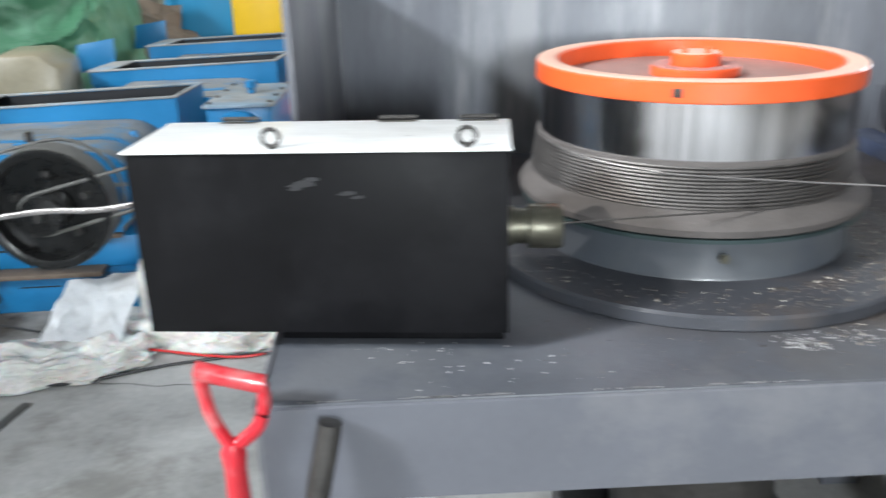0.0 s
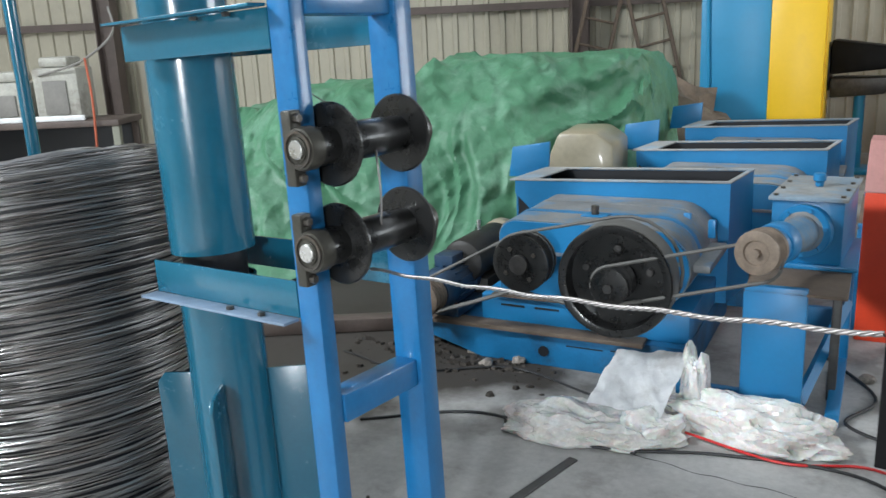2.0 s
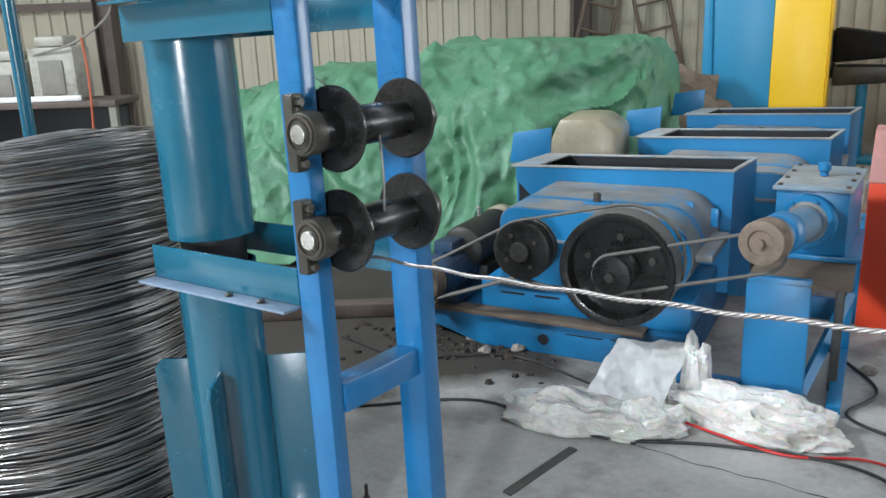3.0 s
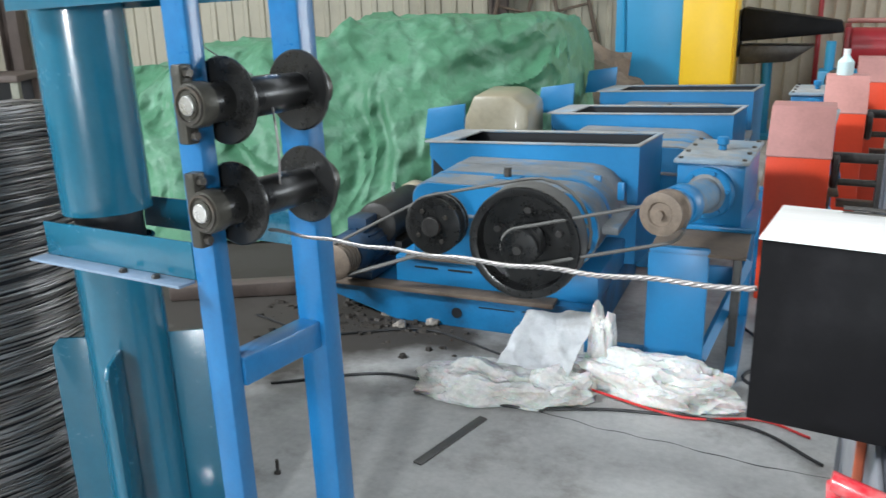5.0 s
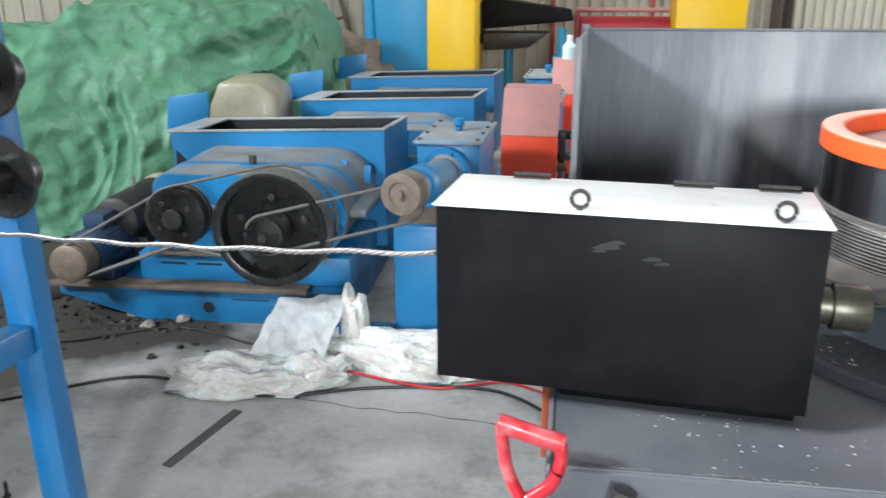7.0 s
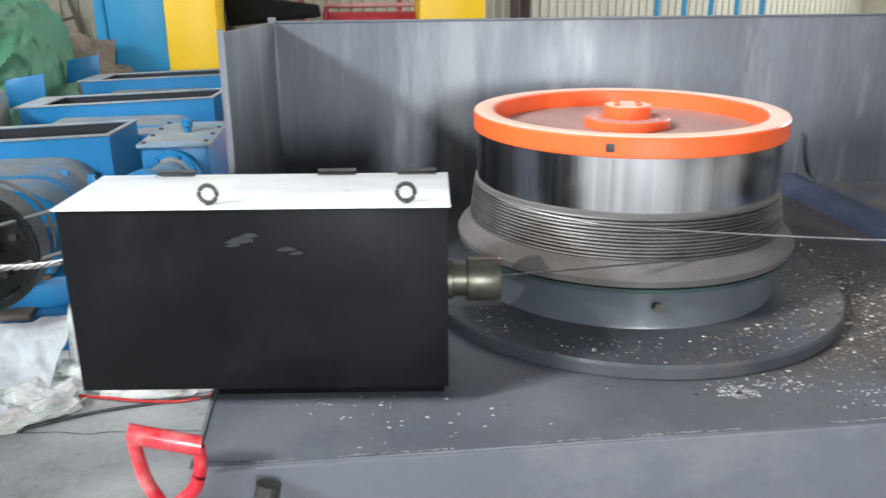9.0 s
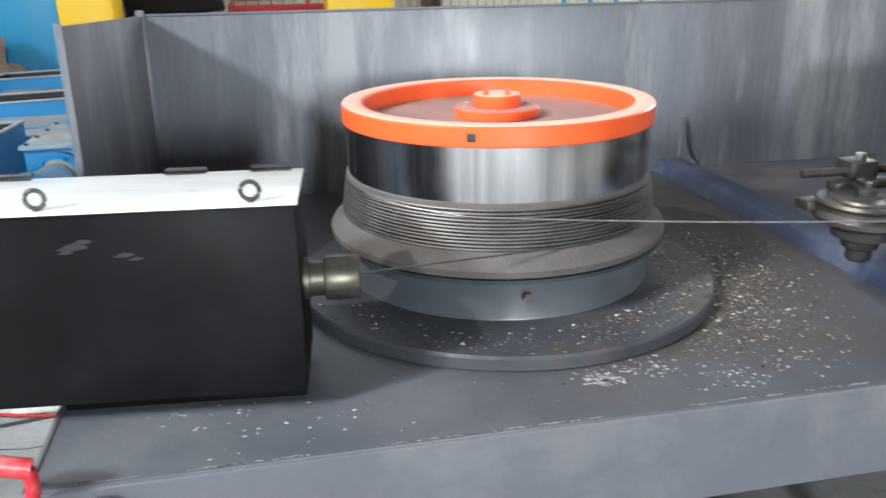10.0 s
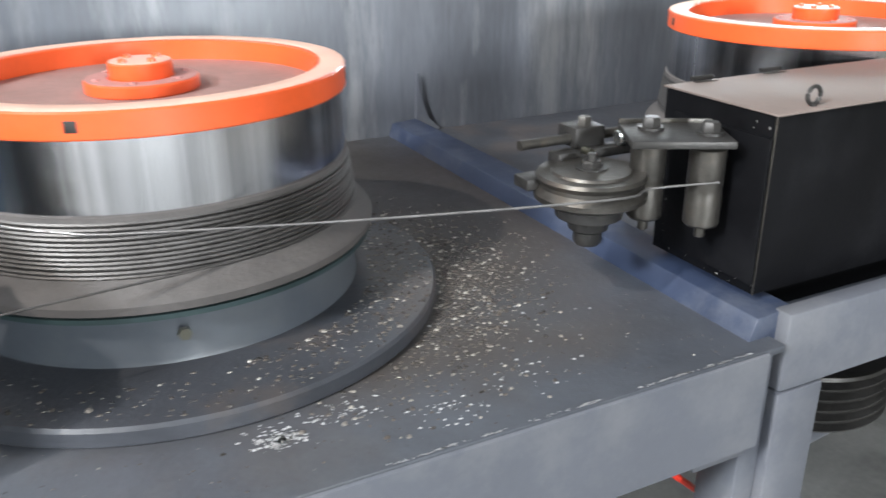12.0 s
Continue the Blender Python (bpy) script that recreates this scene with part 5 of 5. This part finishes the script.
part("body", box(-0.35, 0.75, 0, 0.8, 0.0, 0.95, 0.02), M["crimson"], mach)
part("drum", rod(0.22, -0.35, 0.75, "x", (0, -0.1, 1.02), 40, 0.01), M["crimson"], mach)
part("side", box(-0.42, -0.35, -0.2, 0.9, 0.0, 1.25, 0.01), M["crimson"], mach)
part("rail", rod(0.03, -0.4, 0.9, "x", (0, 0.3, 1.3), 16), M["red_dust"], mach)
mach2 = thing("blue_gear_unit", (-0.25, 9.9, 0), "small blue gear unit between the guards", "machine")
part("body", box(-0.2, 0.2, 0, 0.35, 0.0, 0.85, 0.02), M["cab_blue"], mach2)
part("wheel", rod(0.13, -0.06, 0.0, "y", (0, 0, 0.75), 28, 0.01), M["mid_steel"], mach2)
part("pipe", rod(0.05, 0.85, 1.15, at=(-0.1, 0.15, 0)), M["cab_blue"], mach2)
yel = thing("yellow_machine", (1.35, 10.4, 0), "low yellow machine housing beyond the grey guard panel", "machine")
part("housing", box(-0.4, 0.4, 0, 0.8, 0.0, 1.69, 0.03), M["yellow"], yel)
part("cap", box(-0.44, 0.44, -0.03, 0.83, 1.69, 1.73, 0.01), M["yellow"], yel)
redr = thing("red_rack", (-0.1, 12.2, 0), "long crimson rack beyond the guard panel", "rack")
part("beam", box(-0.5, 1.0, 0, 0.1, 1.62, 1.74, 0.01), M["crimson"], redr)
for x in (-0.45, 0.9):
    part("leg", box(x, x + 0.06, 0, 0.1, 0, 1.62, 0.005), M["crimson"], redr)
for k in range(5):
    p = solo("pipe", rod(0.035, 0, 2.6), M["cab_blue"], "upright blue pipe beyond the guard panel", "pipe", "blue pipes", at=(4.2 + 0.42 * k, 11.2 + 0.1 * k, 0))

# ladders against the wall
def ladder(at, rz, ry):
    l = thing("ladder", at, "brown wooden ladder leaning on the sheet wall", "ladder", "ladders", rz, rx=-8, ry=ry)
    for x in (-0.2, 0.2):
        part("rail", box(x - 0.02, x + 0.02, -0.03, 0.03, 0, 3.2, 0.004), M["wood"], l)
    for k in range(9):
        part("rung", rod(0.016, -0.2, 0.2, "x", (0, 0, 0.3 + 0.32 * k), 12), M["wood"], l)
    return l


ladder((-4.15, 9.55, 0.0), 28, 14)
ladder((-2.85, 10.15, 0.0), 28, -12)
# sacking heap by the cabinet
own = bmesh.new()
hr = random.Random(8)
bmesh.ops.create_icosphere(own, subdivisions=4, radius=1.0)
for v in own.verts:
    n = noise.noise(v.co * 2.6) * 0.25 + noise.noise(v.co * 7) * 0.1
    v.co = Vector((v.co.x * 0.75 * (1 + n), v.co.y * 0.5 * (1 + n), max(0.0, 0.55 + v.co.z * 0.65 * (1 + n * 1.3))))
solo("sacking", own, M["rag"], "heap of brown sacking and scrap by the wall", "sacking", at=(-2.75, 8.6, 0))

M["bench_post"] = mk_material("bench_post_paint", (0.19, 0.19, 0.15), 0.6, var=0.2, scale=6, bump=0.08)
M["pale_case"] = mk_material("pale_machine_casing", (0.36, 0.35, 0.31), 0.55, var=0.25, scale=7, bump=0.08, stain=(0.15, 0.13, 0.11), stain_amt=0.6)
M["grey_sack"] = mk_material("grey_sackcloth", (0.2, 0.19, 0.175), 0.7, var=0.2, scale=8, bump=0.2)
# things far left behind the coil
shelf = thing("work_bench", (-7.5, 5.1, 0), "dark steel bench with pale cluttered machine casings", "bench", rz=28)
part("top", box(-1.3, 0.55, 0, 0.6, 1.06, 1.12, 0.01), M["rust_steel"], shelf)
for x in (-1.25, 0.47):
    part("leg", box(x, x + 0.07, 0.02, 0.09, 0, 1.06, 0.004), M["bench_post"], shelf, "grey-green bench post")
    part("leg", box(x, x + 0.06, 0.5, 0.56, 0, 1.06, 0.004), M["rust_steel"], shelf)
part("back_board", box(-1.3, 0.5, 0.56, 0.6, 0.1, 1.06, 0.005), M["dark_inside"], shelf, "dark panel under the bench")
for x, z, w, h in ((-0.05, 1.12, 0.22, 0.5), (-0.55, 1.12, 0.2, 0.38)):
    case = thing("machine_casing", (0, 0, 0), "pale grey machine casing standing on the bench", "machine casing", "casings on the bench")
    case.matrix_basis = shelf.matrix_basis @ pose(x, 0.28, z)
    part("body", box(-w, w, -0.18, 0.2, 0, h, 0.03), M["pale_case"], case)
    part("lid", box(-w * 0.7, w * 0.6, -0.15, 0.17, h + 0.002, h + 0.1, 0.03), M["pale_case"], case)
    part("hatch", box(-w * 0.55, w * 0.5, -0.2, -0.181, 0.06, h - 0.12, 0.008), M["grey_sack"], case, "grey hatch")
    part("foot_rail", box(-w - 0.03, w + 0.03, -0.21, -0.181, 0.0, 0.05, 0.006), M["white_sack"], case, "white base rail")
start = shelf.matrix_basis @ Vector((-0.2, 0.1, 1.55))
solo("hanging_cable", tube(smooth_line([start, start + Vector((0.45, 0.15, 0.12)), start + Vector((0.75, 0.3, 0.36)), start + Vector((0.72, 0.32, 0.6))], 8), 0.012, 6), M["grey_sack"], "pale cable hanging by the brown column", "cable")
solo("orange_cable", tube(smooth_line([shelf.matrix_basis @ Vector((0.33, -0.03, 1.7)), shelf.matrix_basis @ Vector((0.35, -0.04, 1.3)), shelf.matrix_basis @ Vector((0.32, -0.05, 0.7))], 8), 0.012, 6), M["primer"], "thin orange cable hanging before the bench", "cable")

# ---- on the floor ----
def crumple(nx, ny, fx, amp, freq, seed, thick=0.002):
    own = bmesh.new()
    g = []
    for j in range(ny + 1):
        row = []
        for i in range(nx + 1):
            s, t = i / nx, j / ny
            p = fx(s, t)
            q = Vector((p.x * freq + seed, p.y * freq, p.z * freq + seed * 0.7))
            d = (1 - 2 * abs(noise.noise(q))) * amp + noise.noise(q * 2.7) * amp * 0.55
            p = p + Vector((noise.noise(q + Vector((9, 0, 0))) * amp, noise.noise(q + Vector((0, 9, 0))) * amp, d))
            p.z = max(p.z, 0.003)
            row.append(own.verts.new(p))
        g.append(row)
    for j in range(ny):
        for i in range(nx):
            own.faces.new((g[j][i], g[j][i + 1], g[j + 1][i + 1], g[j + 1][i]))
    return own


def lump(L, B, Hh, seed, rag=0.2):
    """A crumpled hollow bag lying on the floor."""
    own = bmesh.new()
    bmesh.ops.create_icosphere(own, subdivisions=5, radius=1.0)
    for v in own.verts:
        c = v.co.copy()
        q = c * 1.7 + Vector((seed, 0, 0))
        n = noise.noise(q) * 0.35 + (0.5 - abs(noise.noise(q * 2.1))) * rag + (0.5 - abs(noise.noise(q * 4.7))) * rag * 0.6
        h = max(0.0, c.z + 0.25)
        v.co = Vector((c.x * L * (1 + n), c.y * B * (1 + n), h * Hh * (1 + 1.4 * n) + 0.004))
        if v.co.z < 0.003:
            v.co.z = 0.003
    return own


def sack_sheet(s, t):
    return Vector((-0.18 + 0.33 * s + 0.07 * t, 0.26 * t + 0.03 * math.sin(3 * s), 0.08 + 0.04 * (1 - s) + 0.2 * t * (0.85 + 0.3 * s)))


sk = crumple(46, 40, sack_sheet, 0.014, 8, 3.3)
bmesh.ops.solidify(sk, geom=sk.faces[:], thickness=0.01)
solo("paper_sack", sk, M["white_sack"], "empty white sack propped against crumpled plastic", "sack", at=(-1.41, 3.27, 0.0), rz=4)
solo("plastic_bag", lump(0.33, 0.14, 0.085, 1.3), M["clear_bag"], "crumpled cloudy plastic bag on the floor", "plastic bag", "plastic bags on the floor", at=(-1.62, 3.2, 0), rz=6)
solo("plastic_bag", lump(0.15, 0.1, 0.08, 4.3), M["clear_bag"], "small crumpled plastic bag under a white sack", "plastic bag", "plastic bags on the floor", at=(-1.3, 3.28, 0), rz=30)
solo("plastic_bag", lump(0.33, 0.15, 0.11, 7.7, 0.25), M["clear_bag"], "bunched translucent plastic bag beside a blue bracket", "plastic bag", "plastic bags on the floor", at=(-0.93, 3.5, 0), rz=-6)
solo("plastic_bag", lump(0.075, 0.06, 0.26, 9.1, 0.14), M["clear_bag"], "twisted upright end of a plastic bag", "plastic bag", "plastic bags on the floor", at=(-1.17, 3.55, 0), rz=20)
solo("flat_bar", box(-0.225, 0.225, -0.02, 0.02, 0.0, 0.008, 0.001), M["bar_steel"], "short dark steel flat bar lying on the floor", "steel bar", "steel bars", at=(-1.593, 2.75, 0), rz=76.5)
solo("flat_bar", box(-0.09, 0.09, -0.02, 0.02, 0.004, 0.012, 0.001), M["bar_steel"], "short steel flat bar sticking out from plastic bags", "steel bar", "steel bars", at=(-1.33, 3.2, 0), rz=86)
pts = [(-2.6, 2.9, 0.008), (-2.1, 3.2, 0.008), (-1.5, 3.1, 0.008), (-1.0, 3.25, 0.008), (-0.5, 3.3, 0.008), (-0.2, 3.1, 0.008)]
solo("cable", tube(smooth_line(pts), 0.007), M["cable"], "black cable trailing across the floor", "cable", "cables on the floor")
pts = [(-1.35, 3.45, 0.006), (-1.1, 3.33, 0.03), (-0.75, 3.28, 0.01), (-0.45, 3.38, 0.008), (-0.25, 3.3, 0.008)]
solo("cable", tube(smooth_line(pts), 0.006), M["cable_red"], "red cable running out of a plastic bag", "cable", "cables on the floor")
pts = [(-0.75, 4.6, 0.01), (-0.45, 4.1, 0.01), (-0.55, 3.75, 0.01), (-0.2, 3.6, 0.01), (0.2, 3.7, 0.01)]
solo("cable", tube(smooth_line(pts), 0.008), M["cable"], "thick black cable looping on the floor beside a machine", "cable", "cables on the floor")
pts = [(-3.2, 3.6, 0.01), (-2.7, 3.5, 0.01), (-2.2, 3.75, 0.01), (-1.7, 3.6, 0.01), (-1.35, 3.5, 0.01)]
solo("cable", tube(smooth_line(pts), 0.006), M["cable"], "thin dark cable on the floor before a blue machine", "cable", "cables on the floor")
for k, (x, y) in enumerate(((-2.12, 2.27), (-2.2, 3.85), (-2.35, 3.75), (-2.5, 3.9), (-0.5, 4.3), (-1.35, 3.35))):
    if k == 0:
        b = thing("bolt", (x, y, 0), "steel bolt standing on the floor", "bolt")
        part("head", hex_bolt(0.014, 0.01), M["mid_steel"], b)
        part("shank", rod(0.007, 0.01, 0.06), M["mid_steel"], b)
    else:
        own = bmesh.new()
        bmesh.ops.create_icosphere(own, subdivisions=2, radius=0.04)
        for v in own.verts:
            v.co *= 1 + 0.5 * noise.noise(v.co * 30 + Vector((k, 0, 0)))
            v.co.z = max(0, v.co.z * 0.6 + 0.015)
        solo("rubble", own, M["pebble"], "small lump of debris on the floor", "debris", "rubble", at=(x, y, 0))
solo("timber_beam", box(-0.6, 0.5, -0.06, 0.06, 0, 0.09, 0.012), M["rust_steel"], "old dark timber beam on the floor by the tarpaulin", "timber", at=(-3.35, 3.95, 0), rz=30)

crack = [(-1.682, 3.114), (-1.338, 3.115), (-1.108, 3.086), (-0.895, 3.071), (-0.650, 3.044), (-0.383, 3.023), (-0.122, 3.036)]
crack = smooth_line([(x, y, 0.0008) for x, y in crack], 10)
own = bmesh.new()
edge = []
for i, q in enumerate(crack):
    w = 0.0016 + 0.0035 * abs(noise.noise(q * 6))
    o = Vector((0.012 * noise.noise(q * 9), 0.02 * noise.noise(q * 7 + Vector((4, 0, 0))), 0))
    edge.append((own.verts.new(q + o + Vector((0, w, 0))), own.verts.new(q + o - Vector((0, w, 0)))))
for (a0, a1), (b0, b1) in zip(edge, edge[1:]):
    own.faces.new((a0, a1, b1, b0))
structure("floor_crack", own, M["dark_inside"], "thin irregular crack in the concrete floor", Matrix.Identity(4), "crack")
# offcut wires by the upper roller
solo("wire", tube(smooth_line([(-1.83, 1.7, 1.68), (-1.72, 1.68, 1.63), (-1.61, 1.66, 1.59)], 8), 0.0018, 6), M["wire_pale"], "steel wire running down on to the upper roller", "wire")
solo("wire", tube(smooth_line([(-1.572, 1.68, 1.51), (-1.565, 1.68, 1.4), (-1.572, 1.68, 1.28)], 8), 0.003, 6), M["wire_pale"], "steel wire passing between the two rollers", "wire")

# ---- shovel and bar beside the table ----
shov = thing("shovel", (-0.237, 0.985, 0), "red plastic D-handle shovel leaning on the table end", "shovel")
shov.scale = (0.8, 0.8, 1)
part("grip", tube(smooth_line([(-0.045, 0, 1.184), (0.0, -0.002, 1.174), (0.066, 0, 1.158)], 8), 0.0145, 14), M["tool_red"], shov, "scuffed red D-shaped grip")
part("grip_arm", tube(smooth_line([(-0.04, 0, 1.182), (-0.037, 0, 1.155), (-0.029, 0, 1.115), (-0.012, 0, 1.08), (0.0, 0, 1.062)], 8), 0.0112, 12), M["tool_red"], shov)
part("grip_arm", tube(smooth_line([(0.061, 0, 1.158), (0.062, 0, 1.13), (0.048, 0, 1.095), (0.018, 0, 1.072), (0.0, 0, 1.062)], 8), 0.0112, 12), M["tool_red"], shov)
part("socket", lathe([(0, 0.96), (0.019, 0.96), (0.021, 0.965), (0.019, 1.03), (0.022, 1.056), (0.014, 1.072), (0, 1.072)], 24), M["tool_red"], shov)
part("shaft", rod(0.0165, 0.26, 0.962, seg=20), M["tool_red"], shov)
blade = crumple(12, 14, lambda s, t: Vector((-0.11 + 0.22 * s, -0.03 * (1 - (2 * s - 1) ** 2) + 0.03, 0.006 + 0.3 * t)), 0.0, 1, 0)
bmesh.ops.solidify(blade, geom=blade.faces[:], thickness=0.003)
part("blade", blade, M["bar_steel"], shov, "grey steel blade")
barx = thing("steel_bar", (-0.1, 0.972, 0), "dark steel bar leaning on the front of the table", "steel bar")
part("bar", tube([(-0.27, -0.2, 0.012), (-0.024, -0.012, 0.99)], 0.012, 12), M["mid_steel"], barx)
part("sleeve", tube([(-0.027, -0.015, 0.98), (-0.005, 0.0, 1.075), (0.0, 0.004, 1.1)], 0.017, 14), M["dark_steel"], barx, "dark rubber sleeve")

# ---- under the second table ----
vp = thing("belt_pulley", (1.7, 1.27, 0), "large grooved belt pulley under the second table", "pulley")
gp = [(0, 0.8)]
for k in range(5):
    z = 0.8 + 0.022 * k
    gp += [(0.17, z), (0.172, z + 0.004), (0.156, z + 0.012), (0.172, z + 0.02)]
gp += [(0.17, 0.915), (0.05, 0.92), (0.05, 1.1), (0, 1.1)]
part("sheave", lathe(gp, 64), M["dark_steel"], vp, "dark multi-groove sheave")
part("shaft", rod(0.035, 0.0, 1.1), M["mid_steel"], vp)
part("gear_housing", prism([(-0.16, 1.0), (0.12, 1.0), (0.16, 1.13), (-0.2, 1.13)], -0.16, 0.16, None, 0.01), M["base_paint"], vp)
solo("steel_tube", rod(0.022, 0, 1.5, "x"), M["grey_beam"], "grey steel tube under the second table", "tube", at=(1.44, 1.15, 0.765), rz=6)
pts = [(1.0, 1.5, 0.72), (1.1, 1.3, 0.84), (1.2, 1.2, 0.86), (1.27, 1.15, 0.82), (1.4, 1.15, 0.7)]
solo("air_hose", tube(smooth_line(pts), 0.006), M["hose_red"], "bright red air hose under the machine table", "hose")
mot = thing("drive_motor", (0.7, 1.75, 0), "dark drive motor and gearbox under the table", "motor")
part("body", rod(0.2, 0.25, 0.9, bev=0.02, seg=40), M["dark_steel"], mot)
part("foot", box(-0.3, 0.3, -0.3, 0.3, 0.0, 0.25, 0.02), M["dark_steel"], mot)
part("neck", rod(0.1, 0.9, 1.1, seg=32), M["base_paint"], mot)

# ---- dark sweepings between the old motor and the tarpaulin ----
M["sweepings"] = mk_material("oily_sweepings", (0.035, 0.028, 0.022), 0.7, 0.1, var=0.6, scale=30, fine=120, bump=0.2)
spots = []
for _ in range(420):
    x, y = rng.gauss(-2.55, 0.32), rng.gauss(3.86, 0.2)
    if not (x > -2.64 and y > 3.84):
        spots.append((x, y, rng.choice((0.006, 0.012, 0.02, 0.035)) * rng.uniform(0.6, 1.2), 0.0))
chips("floor_debris", spots, "dark oily sweepings and scrap on the concrete floor", M["sweepings"])
